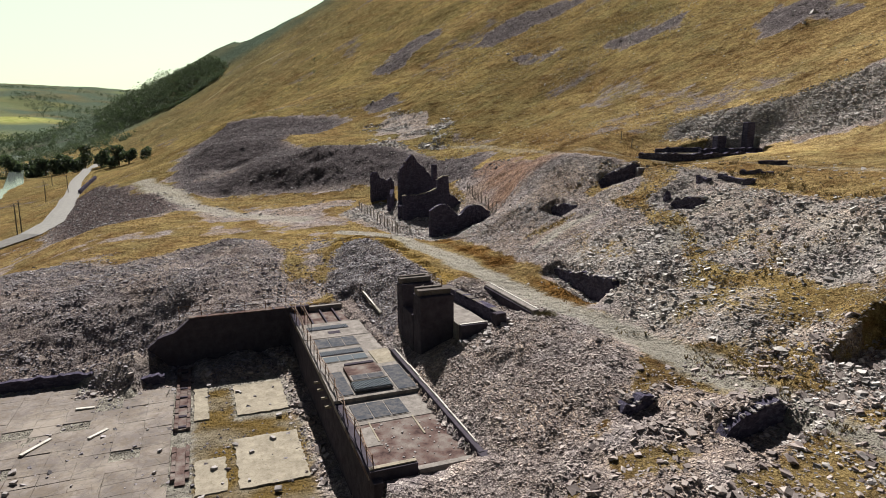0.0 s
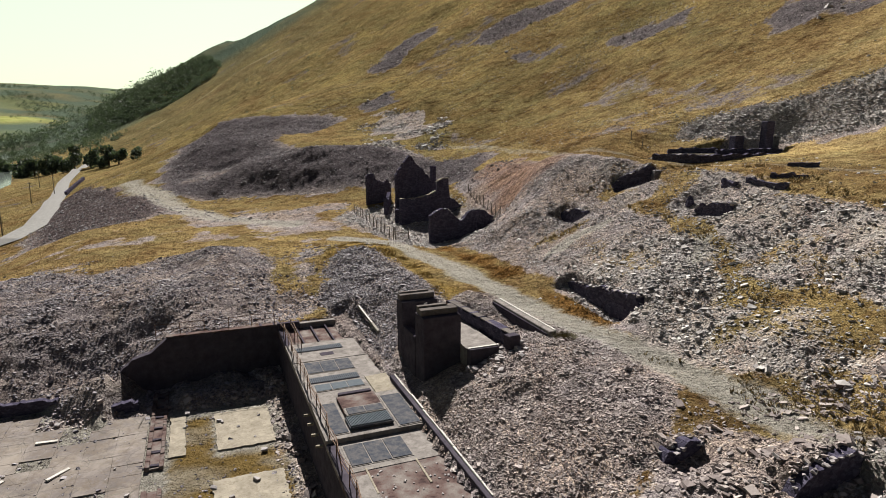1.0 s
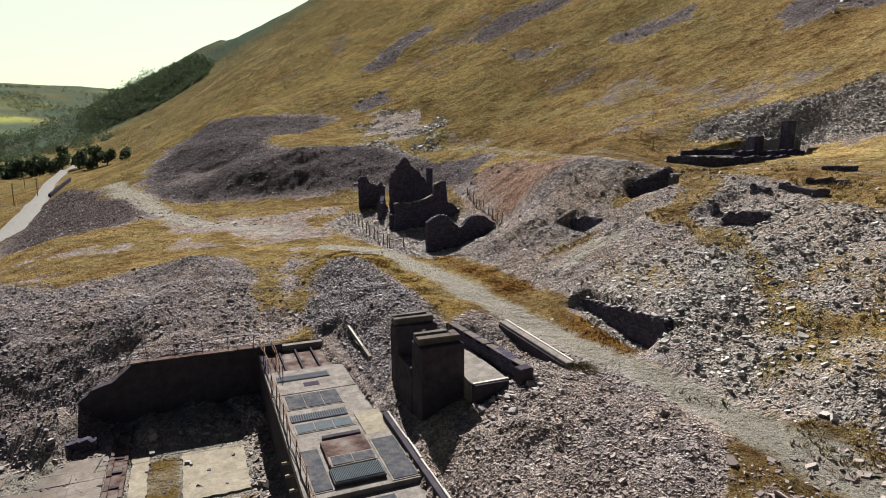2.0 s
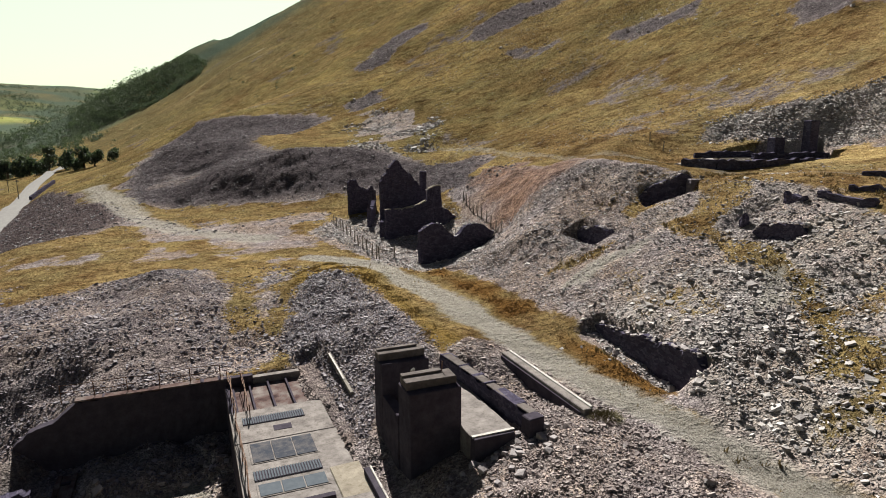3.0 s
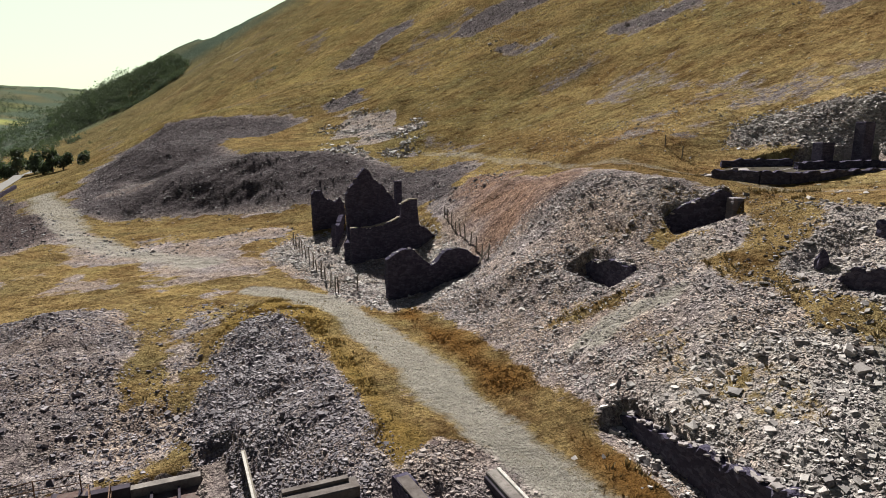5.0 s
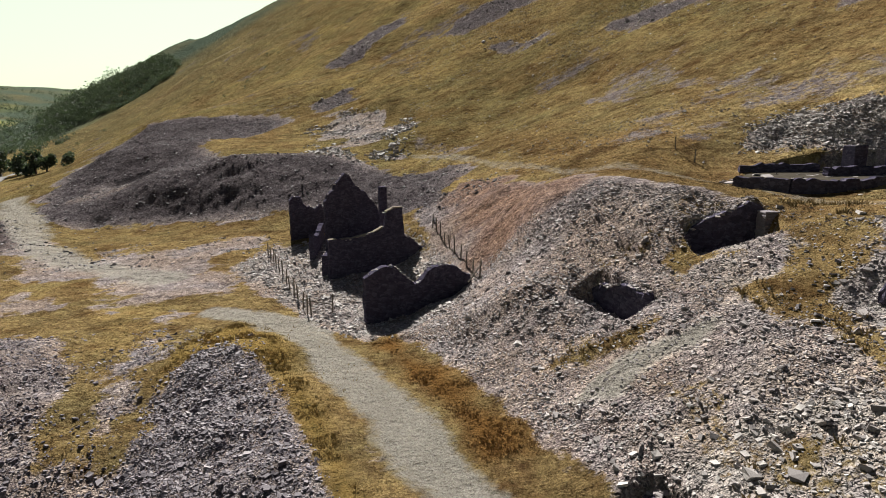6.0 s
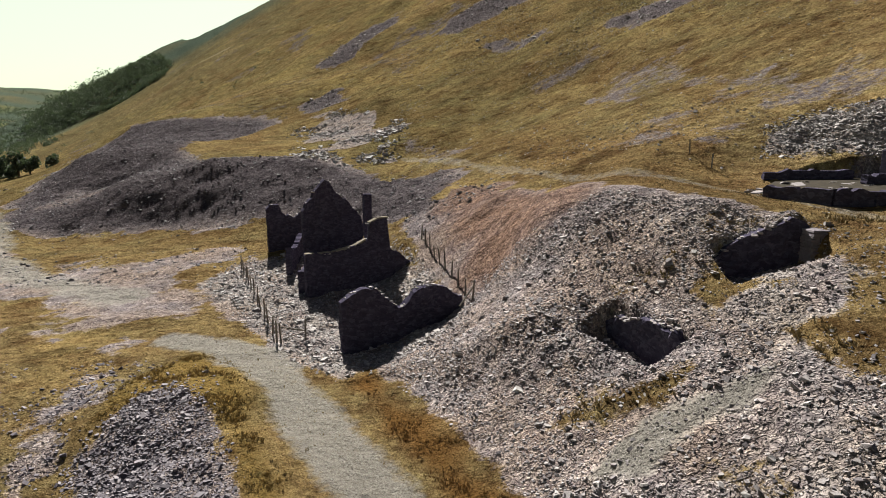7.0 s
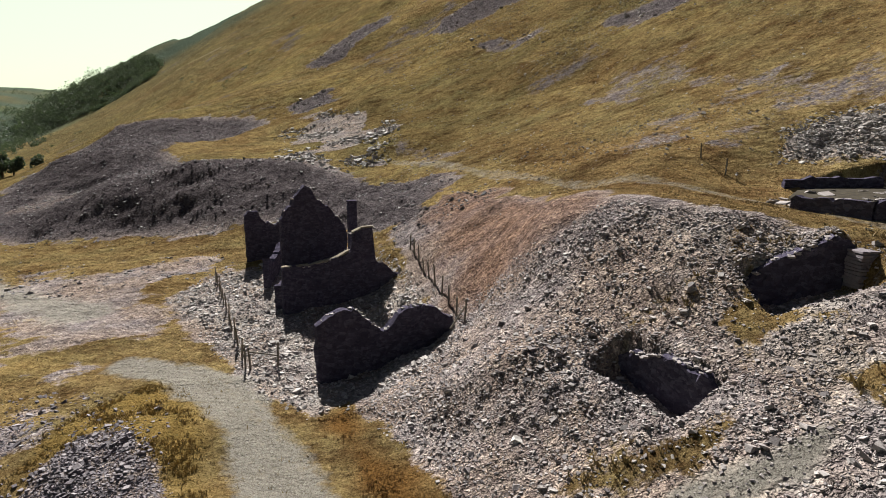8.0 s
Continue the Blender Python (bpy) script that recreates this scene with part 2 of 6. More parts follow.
NEAR_RUBBLE = [(5, 22), (7.5, 30), (10.6, 34.4), (13.5, 35), (17, 32), (20, 30), (17, 22)]
SCREE_RIGHT = [(-0.6, 84.5), (1.2, 80), (4.6, 74.2), (7.0, 67), (10.2, 60.3), (10.6, 56), (12.4, 50.5), (14, 44), (18, 38), (17, 30), (16, 22), (40, 15), (40, 40), (34, 47), (30, 55), (28.5, 64), (26.8, 71), (24, 77), (19, 82), (16.5, 86), (12.5, 86), (8, 92), (5, 91)]
HEAPS_SHADED = [(-75.8, 170.7), (-90, 212), (-96, 240), (-88, 258), (-66, 246), (-40.5, 233), (-33, 222), (-38, 205), (-44, 197), (-47, 186), (-38, 168), (-36.5, 163), (-21, 160), (-11.5, 154), (2.8, 137), (9, 130), (9, 118), (4, 113), (-4, 118), (-13.6, 133), (-27, 137), (-34, 138), (-50, 141), (-62.4, 143)]
HEAP_BY_ROAD = [(-91, 140), (-100, 158), (-114, 184), (-128, 208), (-112, 205), (-96, 184), (-84, 168), (-66, 146), (-54, 127), (-54, 113), (-74, 114)]
HEAP_GAP = [(-44.7, 190), (-30, 198), (-22, 180), (-18, 162), (-34, 164)]
STONY_HILL = [(-25.6, 198), (-26, 218), (-19, 217), (-0.5, 190), (5, 174), (0.5, 164), (0.8, 154), (-5.6, 148), (-16, 155)]
RED_BANK = [(4.4, 110.3), (6.9, 121.7), (11, 119.3), (14.5, 100.7), (14.8, 86), (12.1, 86.6), (8.5, 91.4), (6.8, 94)]
SCREE_TOP = [(33.8, 97.8), (37.6, 103.6), (42.8, 103), (47.2, 98.6), (54, 95), (66, 90), (66, 78), (56, 79), (47, 87), (42.7, 92), (37.8, 96.5)]
RUIN_RUBBLE = [(-17.5, 105), (-15.5, 113), (-9.5, 116), (-1, 114), (3, 106), (5, 98), (6, 84), (-1.5, 81.5), (-4.6, 84), (-8.4, 91)]
STREAKS = [[(-33.4, 294.8), (-28.6, 328.6), (-14.7, 339.8), (-1.9, 330.4), (0.6, 315.3), (-12.3, 299.3), (-19.8, 286.7), (-27.6, 283)], [(10.6, 265), (18.9, 272), (35.3, 276.6), (48, 262), (60, 246), (36.5, 250), (24, 253), (15.6, 256.5)],
           [(21.5, 228.5), (32.8, 215.6), (38.5, 208), (35.9, 194), (27, 212), (21.6, 219.7)], [(47, 182.5), (52.6, 181), (57.7, 174.6), (61.7, 166.7), (59.8, 158.3), (53.9, 159.5), (48, 170)],
           [(64.7, 135), (69.3, 140), (76, 130), (72.8, 119), (68.4, 122), (64, 127.4)], [(-30, 237.7), (-22.3, 241.6), (-15, 235.3), (-15.7, 226.5), (-23, 223.7)]]
FAINT_STREAKS = [[(40.6, 151.3), (43.2, 144.4), (43.4, 131.8), (42.6, 123), (38, 128), (32.4, 132.3), (33.6, 140.5)], [(41.6, 126.4), (44.5, 124), (46.6, 118.6), (45.4, 114.4), (39.5, 116.7)],
                 [(0.8, 151), (2, 158.6), (6.8, 160), (12.6, 152.3), (10.5, 135.7), (5.7, 136.9)], [(26, 112), (30, 116), (33, 111), (29, 107)]]
# heathery bank whose shade, from its steepness, is painted as a dark zone
BROW_SHADE_HEATH = [(35.2, 109.2), (38.6, 110.5), (44.4, 112), (50, 110), (58, 104), (54, 98), (44.5, 102), (38.5, 104), (33.6, 102.5), (30, 99)]
RUIN_BANK = [(1.5, 114), (5, 121), (8, 112), (9.5, 98), (11, 89), (8, 88), (6, 92), (3.5, 100)]
BOWL_GRAVEL = [(-63.7, 158.8), (-67, 174), (-58, 174), (-52, 164), (-53, 152)]
GRASS_STRIPS = [[(30.5, 86.6), (31.6, 80.4), (24.5, 67.7), (22.8, 65.7), (21.5, 61.6), (22.9, 57.6), (21.7, 55.8), (19.5, 59.1), (19.6, 63.4), (18.5, 66.7), (18, 69.9), (21.2, 68.7), (23.2, 70.5), (25, 77)],
                [(22.3, 54.7), (21.9, 50.4), (23.1, 46.9), (24.7, 43.4), (27.4, 40), (27, 37), (23.8, 39.7), (23, 43.7), (21.1, 45.1), (19.9, 47.6), (20.1, 50.5)],
                [(13.2, 37.5), (16.2, 38.8), (18.4, 37.2), (20.8, 35), (20.4, 33), (17, 35), (14.5, 35.2)],
                [(16.9, 74.1), (18.5, 74.4), (19.5, 73.3), (19.7, 72.1), (18, 72.3), (16.7, 71.1), (16.5, 72.2)],
                [(9.5, 70.1), (11.9, 69.3), (14, 68.8), (15.2, 69.2), (15.2, 68.2), (13.2, 67.6), (10.9, 68.1), (9.2, 69.1)],
                [(30, 36), (34, 44), (40, 44), (40, 30), (32, 30)],
                [(8.8, 28.6), (10.7, 29.2), (12.5, 28.5), (11.7, 27.3), (9.0, 27.2)],
                [(14.1, 25.5), (17.3, 26.3), (19.5, 27.4), (21.7, 28.4), (20.3, 26.3), (17.1, 24.7), (15.3, 24.4)],
                [(16.2, 36.6), (20.6, 34.5), (20.5, 32.5), (18.8, 31.7), (16.5, 32.7), (15.5, 34.8)]]
BRACKEN = [[(0.2, 83.6), (2.5, 77), (4.9, 72.6), (7.2, 66), (7.3, 63.4), (5.1, 63.3), (3.7, 67.8), (1.1, 73.9), (-1, 79.5)], [(8.5, 58.8), (10.2, 56.7), (12, 51.5), (12.4, 49), (11.2, 49.8), (9.1, 55)]]
TUSSOCKS = [[(-14.6, 75.5), (-14.6, 81.3), (-11.8, 86.4), (-7.4, 79.6), (-3.9, 72.4), (-0.9, 64.8), (1.2, 58.8), (0.3, 57.2), (-1.5, 60.9), (-3.7, 67.1), (-7, 74.4), (-9.6, 78.1), (-11.9, 79.7), (-13.9, 76.6)]]
PALE_PATHS = [[(9.6, 65.8), (12, 67.3), (14.5, 67.4), (17.2, 68), (18.8, 68.2), (18, 66.5), (15.5, 65), (13.5, 65), (11.3, 64.3)], [(20.6, 56.7), (22.6, 57), (21, 53), (19, 51.5), (16.6, 50.8), (17.2, 52.6)], [(-16, 89.6), (-10, 90.1), (-6.4, 87.3), (-3.6, 83.4), (-2.4, 79), (-5, 78), (-8, 83), (-12, 87)]]
FLAT_GRAVEL = [[(-34, 107.4), (-35, 115), (-26, 112.7), (-21, 121), (-18, 115), (-21.6, 106), (-16.2, 100.8), (-17, 96), (-22.3, 92.2), (-25, 92.5), (-28, 99)], [(-37, 102), (-45.2, 112.2), (-55.3, 131.4), (-45.9, 121), (-38.5, 114), (-30.5, 111.5)], [(-18.4, 64), (-17.4, 72), (-19, 80), (-19.6, 87), (-16, 86), (-14.9, 78), (-13.6, 71), (-12.4, 63)]]


def inside(x, y, outline):
    """Metres inside an outline (minus: outside)."""
    far, odd = np.full(len(x), 1e9), np.zeros(len(x), bool)
    for (ax, ay), (bx, by) in zip(outline, outline[1:] + outline[:1]):
        dx, dy = bx - ax, by - ay
        f = np.clip(((x - ax) * dx + (y - ay) * dy) / (dx * dx + dy * dy), 0, 1)
        far = np.minimum(far, np.hypot(x - ax - f * dx, y - ay - f * dy))
        odd ^= ((ay > y) != (by > y)) & (x < (bx - ax) * (y - ay) / (by - ay + 1e-12) + ax)
    return np.where(odd, far, -far)


def off_line(x, y, line):
    """Metres from a line in plan."""
    far = np.full(len(x), 1e9)
    for a, b in zip(line, line[1:]):
        dx, dy = b[0] - a[0], b[1] - a[1]
        f = np.clip(((x - a[0]) * dx + (y - a[1]) * dy) / (dx * dx + dy * dy), 0, 1)
        far = np.minimum(far, np.hypot(x - a[0] - f * dx, y - a[1] - f * dy))
    return far


def zones(x, y):
    """Shares of grass, track dust, paleness, rust, bracken and concrete on the ground."""
    wob = 0.9 * grain(x, y, 3.1, 5) + 0.5 * grain(x, y, 1.1, 6) + 1.6 * grain(x, y, 9.0, 7)
    stone = np.zeros(len(x))
    for z in (SCREE_LEFT, HEAP_MIDDLE, GRAVEL, SCREE_RIGHT, RUIN_RUBBLE, NEAR_RUBBLE, RUIN_BANK):
        stone = np.maximum(stone, smooth(-2.2, 1.2, inside(x, y, z) + 0.8 * wob))
    stone = np.maximum(stone, smooth(-1.5, 1.5, inside(x, y, STONY_HILL) + wob + 6.0 * grain(x, y, 8, 18) + 2.5 * grain(x, y, 3, 19) - 5.2))
    for z in (HEAPS_SHADED, HEAP_BY_ROAD, SCREE_TOP, RED_BANK):
        stone = np.maximum(stone, smooth(-2.0, 2.0, inside(x, y, z) + 1.6 * wob))
    streaky = np.zeros(len(x))
    for z in STREAKS:
        streaky = np.maximum(streaky, smooth(-2.5, 2.5, inside(x, y, z) + 2.2 * wob) * 0.9)
    for z in FAINT_STREAKS + [BROW_SHADE_HEATH]:
        streaky = np.maximum(streaky, smooth(-3.0, 3.0, inside(x, y, z) + 2.6 * wob + 3.0 * grain(x, y, 3.4, 24)) * 0.5)
    stone = np.maximum(stone, streaky)
    # thin and bare places on the hill and on the flat
    thin = smooth(0.25, 0.8, grain(x, y, 34, 11) * 0.6 + grain(x, y, 12, 12) * 0.5 + 0.25 * grain(x, y, 4, 13))
    stone = np.maximum(stone, 0.5 * thin * smooth(60, 140, y))
    worn = smooth(0.0, 0.7, grain(x, y, 8, 14) * 0.6 + grain(x, y, 2.6, 15) * 0.45 + 0.25 * grain(x, y, 1.0, 16))
    stone = np.maximum(stone, 0.62 * worn * smooth(150, 110, y) * smooth(12, 4, x))
    for z in FLAT_GRAVEL:
        stone = np.maximum(stone, (0.7 if z[0][1] > 80 else 0.95) * smooth(-3, 2, inside(x, y, z) + 1.8 * wob))
    right = smooth(-1, 2, inside(x, y, SCREE_RIGHT))
    stone = stone - right * 0.52 * smooth(-0.1, 0.6, grain(x + 0.6 * y, y, 7, 21) * 0.7 + grain(x, y, 2.3, 22) * 0.4) * smooth(9, 15, x)
    for z in GRASS_STRIPS:
        stone = stone * (1 - 0.85 * smooth(-2.2, 1.0, inside(x, y, z) + 0.9 * wob))
    stone = stone * (1 - 0.75 * smooth(-3, 3, inside(x, y, HEAP_GAP) + 2.0 * wob))
    bracken = np.zeros(len(x))
    for z in BRACKEN:
        bracken = np.maximum(bracken, smooth(-0.8, 0.8, inside(x, y, z) + 0.6 * wob))
    tussock = np.zeros(len(x))
    for z in TUSSOCKS:
        tussock = np.maximum(tussock, smooth(-0.8, 0.8, inside(x, y, z) + 0.5 * wob))
    stone = stone * (1 - 0.8 * np.maximum(bracken, tussock))
    dust = 0.8 * smooth(2.7, 0.5, off_line(x, y, TRACK) + 0.45 * wob)
    dust = np.maximum(dust, 0.72 * smooth(5.5, 1.0, off_line(x, y, FAR_TRACK) + 0.6 * wob))
    dust = np.maximum(dust, 0.5 * smooth(1.8, 0.5, off_line(x, y, BENCH) + 0.3 * wob) * smooth(170, 150, y))
    for z in PALE_PATHS:
        dust = np.maximum(dust, 0.75 * smooth(-0.7, 0.8, inside(x, y, z) + 0.5 * wob))
    rust = np.maximum(smooth(-2, 2, inside(x, y, RED_BANK) + wob), 0.5 * smooth(-2, 3, inside(x, y, HEAP_BY_ROAD)))
    # on the far heaps this darkening stands for shade on their steep faces
    dark = np.maximum(smooth(-3, 4, inside(x, y, HEAPS_SHADED)), smooth(-3, 4, inside(x, y, HEAP_BY_ROAD)))
    dark = dark * (1 - 0.55 * smooth(-2, 2, inside(x, y, BOWL_GRAVEL) + wob))
    dark = np.maximum(dark, 0.35 * smooth(-1, 2, inside(x, y, SCREE_LEFT)))
    dark = np.maximum(dark, np.maximum(1.0 * streaky, 0.85 * thin * smooth(95, 140, y)))
    dark = np.maximum(dark * (1 - smooth(-3, 3, inside(x, y, STONY_HILL))), 0.45 * smooth(-1, 2, inside(x, y, HEAP_MIDDLE)))
    pale = np.maximum(0.5 * smooth(-2, 3, inside(x, y, STONY_HILL)), np.maximum(smooth(-1, 2, inside(x, y, SCREE_TOP)), 0.7 * smooth(-1, 1.5, inside(x, y, RUIN_RUBBLE))))
    blond = np.maximum(smooth(14, 40, x) * smooth(125, 95, y), smooth(75, 125, x + 0.12 * y)) * (0.65 + 0.35 * grain(x, y, 21, 17)) * smooth(40, 70, y)
    pale = np.maximum(pale, 0.75 * np.maximum(smooth(15, 22, x) * smooth(44, 52, y), smooth(10, 14, x) * smooth(34, 40, y) * smooth(66, 58, y)) * smooth(-1, 2, inside(x, y, SCREE_RIGHT)))
    s, w = (x - POOL[0]) * ALONG[0] + (y - POOL[1]) * ALONG[1], (x - POOL[0]) * ACROSS[0] + (y - POOL[1]) * ACROSS[1]
    return dict(grass=np.clip(1 - stone, 0, 1), dust=dust, pale=pale, rust=rust, dark=dark, bracken=bracken, tussock=tussock, blond=blond, s=s, w=w)


# revetments: foot of the face at both ends, top heights, floor heights before it
REVETMENTS = [((11.0, 59.6), (14.3, 49.9), 1.75, 2.95, 1.1, 0.05, 2.2), ((13.3, 75.6), (15.2, 70.9), 5.9, 6.6, 4.7, 4.1, 2.2), ((19.2, 76.2), (23.6, 75.7), 9.1, 11.2, 7.4, 8.5, 3.6),
              ((15.0, 29.4), (18.3, 30.8), 0.7, 1.4, -0.5, -0.1, 2.2), ((10.5, 33.0), (12.3, 33.7), -0.3, 0.1, -0.9, -0.6, 1.6),
              ((23.2, 62.0), (24.7, 59.2), 8.4, 8.7, 7.2, 7.5, 1.8), ((22.8, 33.8), (27.4, 36.4), 2.5, 5.0, 1.5, 2.8, 2.4)]


def ground_height(x, y):
    h = bare(x, y)
    near = smooth(260, 60, np.hypot(x, y - 60))
    z = zones(x, y)
    rough = 0.35 + 0.65 * (1 - z["grass"])
    rough = rough * (1 - 0.8 * z["dust"])
    h = h + rough * (0.22 * grain(x, y, 4.3, 31) + 0.16 * grain(x, y, 1.9, 32) + 0.12 * grain(x, y, 0.9, 33) * near)
    slope = smooth(14, 30, h)
    h = h + slope * (1.1 * grain(x, y, 23, 41) + 0.55 * grain(x - 0.4 * y, 0.35 * y, 9, 42)) + smooth(300, 500, np.hypot(x, y)) * (2.6 * grain(x, y, 90, 43) + 1.6 * grain(x, y, 37, 44))
    heap = smooth(-2, 6, inside(x, y, HEAPS_SHADED))
    h = h + heap * (0.5 * (0.42 - np.abs(grain(x + 0.45 * y, 0.5 * y - 0.25 * x, 13, 46))) + 0.5 * (0.4 - np.abs(grain(x, y, 6, 47))) + 0.25 * grain(x, y, 2.4, 48))
    h = h + 14 * smooth(900, 1500, np.hypot(x, y)) * grain(x, y, 260, 45)
    for (ax, ay), (bx, by), top_a, top_b, low_a, low_b, deep in REVETMENTS:
        n = math.hypot(bx - ax, by - ay)
        ux, uy = (bx - ax) / n, (by - ay) / n
        u, d = (x - ax) * ux + (y - ay) * uy, -(x - ax) * uy + (y - ay) * ux
        f = np.clip(u / n, 0, 1)
        reach = smooth(-0.45, 0.2, u) * smooth(n + 0.45, n - 0.2, u)
        low, top = low_a + (low_b - low_a) * f, top_a + (top_b - top_a) * f
        cut = reach * smooth(-deep, -0.5 * deep, d) * (d < 0.42)
        h = np.where(cut > 0, h + cut * (np.minimum(h, low + 0.1 * grain(x, y, 0.8, 51)) - h), h)
        bank = reach * (d >= 0.42) * smooth(3.2, 1.2, d)
        h = h + bank * (np.maximum(h, top + 0.10) - h)
    yard = inside(x, y, [(27.0, 88.0), (26.6, 85.0), (28.6, 80.7), (30.8, 80.2), (43.6, 83.8), (46.0, 92.0), (36.0, 94.5), (31.0, 92.5)]) > 0
    h = np.where(yard, np.minimum(h, 11.2), h)
    s, w = z["s"], z["w"]
    deck = (s > -0.4) & (s < 33) & (w > 0.4) & (w < np.where(s < 5.2, 5.3, 6.0))
    h = np.where(deck, np.minimum(h, -3.3), h)
    side = (s > -14) & (s < 36) & (w >= 5.2) & (w < 13)
    h = np.where(side, np.minimum(h, np.where(s < 13.5, -2.75, -2.62) + np.maximum(0, w - 6.6) * 0.72 + 0.26 * np.maximum(0, 3.0 - s) * (1 - (1 - smooth(5.8, 8.0, w)) * smooth(-3.0, -0.8, s)) + 0.8 * np.maximum(0, s - 33) + 0.08 * grain(x, y, 0.9, 52)), h)
    end = (s > -14) & (s < 1.2) & (w > 0.4) & (w < 5.2)
    h = np.where(end, np.minimum(h, -2.75 + 0.26 * np.maximum(0, -0.3 - s) + 0.1 * grain(x, y, 0.9, 53)), h)
    slump = 3.6 * np.exp(-((w + 13.2) / 2.6) ** 2 - ((s + 1.2) / 3.0) ** 2) + 1.7 * np.exp(-((w + 12.6) / 3.2) ** 2 - ((s - 2.4) / 2.0) ** 2)
    foot = 0.8 * smooth(6.0, 3.6, s) * smooth(-9.6, -8.2, w) + 0.35 * smooth(-2.2, -0.6, w)
    floor_z = -7.36 + 0.05 * grain(x, y, 2.2, 61) + slump + foot * (0.75 + 0.4 * grain(x, y, 0.8, 62))
    fan = -4.1 - 0.5 * s - 0.55 * np.maximum(0, -14.4 - w) - 1.1 * np.maximum(0, w + 14.2) + 0.14 * grain(x, y, 0.9, 63) + 0.2 * grain(x, y, 2.1, 64)
    floor_z = np.maximum(floor_z - slump, np.minimum(fan, -3.2))
    hole = (w < 0.4) & (s > np.where(w > -13.4, -0.4, 0.9)) & (s < 40) & (w > -40)
    h = np.where(hole, floor_z, h)
    side = (w < -40) & (s > 0.9)
    return np.where(side, np.minimum(h, -7.2), h), z


def spread(lo, hi, step, out_lo, out_hi, growth=1.09):
    inner = list(np.arange(lo, hi, step))
    a, d = [], step
    v = lo
    while v > out_lo:
        d *= growth
        v -= d
        a.append(v)
    b, d = [], step
    v = inner[-1]
    while v < out_hi:
        d *= growth
        v += d
        b.append(v)
    return np.array(a[::-1] + inner + b)


def mesh_from(name, verts, faces):
    me = bpy.data.meshes.new(name)
    verts, faces = np.asarray(verts, np.float32), np.asarray(faces, np.int32)
    k = faces.shape[1]
    me.vertices.add(len(verts))
    me.vertices.foreach_set("co", verts.ravel())
    me.loops.add(faces.size)
    me.loops.foreach_set("vertex_index", faces.ravel())
    me.polygons.add(len(faces))
    me.polygons.foreach_set("loop_start", np.arange(0, faces.size, k, dtype=np.int32))
    me.update(calc_edges=True)
    me.polygons.foreach_set("use_smooth", np.zeros(len(faces), bool))
    return me

# ---- materials ----
class Nodes:
    """A small writer of node materials."""

    def __init__(self, name, roughness=0.9):
        self.mat = bpy.data.materials.new(name)
        self.mat.use_nodes = True
        self.tree = self.mat.node_tree
        self.bsdf = self.tree.nodes["Principled BSDF"]
        self.bsdf.inputs["Roughness"].default_value = roughness
        self.bsdf.inputs["Specular IOR Level"].default_value = 0.25
        self.place = self.add("ShaderNodeTexCoord").outputs["Object"]

    def add(self, kind, **values):
        node = self.tree.nodes.new(kind)
        for key, value in values.items():
            self.put(node.inputs[key.replace("_", " ")], value)
        return node

    def put(self, socket, value):
        if isinstance(value, bpy.types.NodeSocket):
            self.tree.links.new(value, socket)
        elif isinstance(value, tuple) and len(value) == 3 and socket.type == "RGBA":
            socket.default_value = (*value, 1)
        else:
            socket.default_value = value

    def attribute(self, name):
        node = self.tree.nodes.new("ShaderNodeAttribute")
        node.attribute_name = name
        return node.outputs["Fac"]

    def noise(self, scale, detail=4.0, rough=0.6, where=None, colour=False):
        n = self.add("ShaderNodeTexNoise", Vector=where or self.place, Scale=scale, Detail=detail, Roughness=rough)
        return n.outputs["Color" if colour else "Fac"]

    def cells(self, scale, what="Color", feature="F1", where=None):
        n = self.add("ShaderNodeTexVoronoi", Vector=where or self.place, Scale=scale)
        n.feature = feature
        return n.outputs[what]

    def ramp(self, fac, *stops):
        n = self.add("ShaderNodeValToRGB", Fac=fac)
        e = n.color_ramp.elements
        while len(e) < len(stops):
            e.new(0.5)
        for k, (pos, col) in zip(e, stops):
            k.position = pos
            k.color = (*col, 1) if isinstance(col, tuple) else (col, col, col, 1)
        return n.outputs["Color"]

    def mix(self, fac, a, b, how="MIX"):
        n = self.tree.nodes.new("ShaderNodeMix")
        n.data_type, n.blend_type = "RGBA", how
        for key, value in ((0, fac), (6, a), (7, b)):
            self.put(n.inputs[key], value)
        return n.outputs[2]

    def math(self, how, a, b=0.0, clamp=False):
        n = self.tree.nodes.new("ShaderNodeMath")
        n.operation, n.use_clamp = how, clamp
        self.put(n.inputs[0], a)
        self.put(n.inputs[1], b)
        return n.outputs[0]

    def bump(self, height, strength=0.5, distance=0.05, before=None):
        n = self.add("ShaderNodeBump", Height=height, Strength=strength, Distance=distance)
        if before is not None:
            self.put(n.inputs["Normal"], before)
        return n.outputs["Normal"]

    def done(self, colour, normal=None, roughness=None, metallic=None):
        self.put(self.bsdf.inputs["Base Color"], colour)
        if normal is not None:
            self.put(self.bsdf.inputs["Normal"], normal)
        if roughness is not None:
            self.put(self.bsdf.inputs["Roughness"], roughness)
        if metallic is not None:
            self.put(self.bsdf.inputs["Metallic"], metallic)
        return self.mat


def random_of(m):
    return m.add("ShaderNodeObjectInfo").outputs["Random"]


def island_of(m):
    return m.add("ShaderNodeNewGeometry").outputs["Random Per Island"]


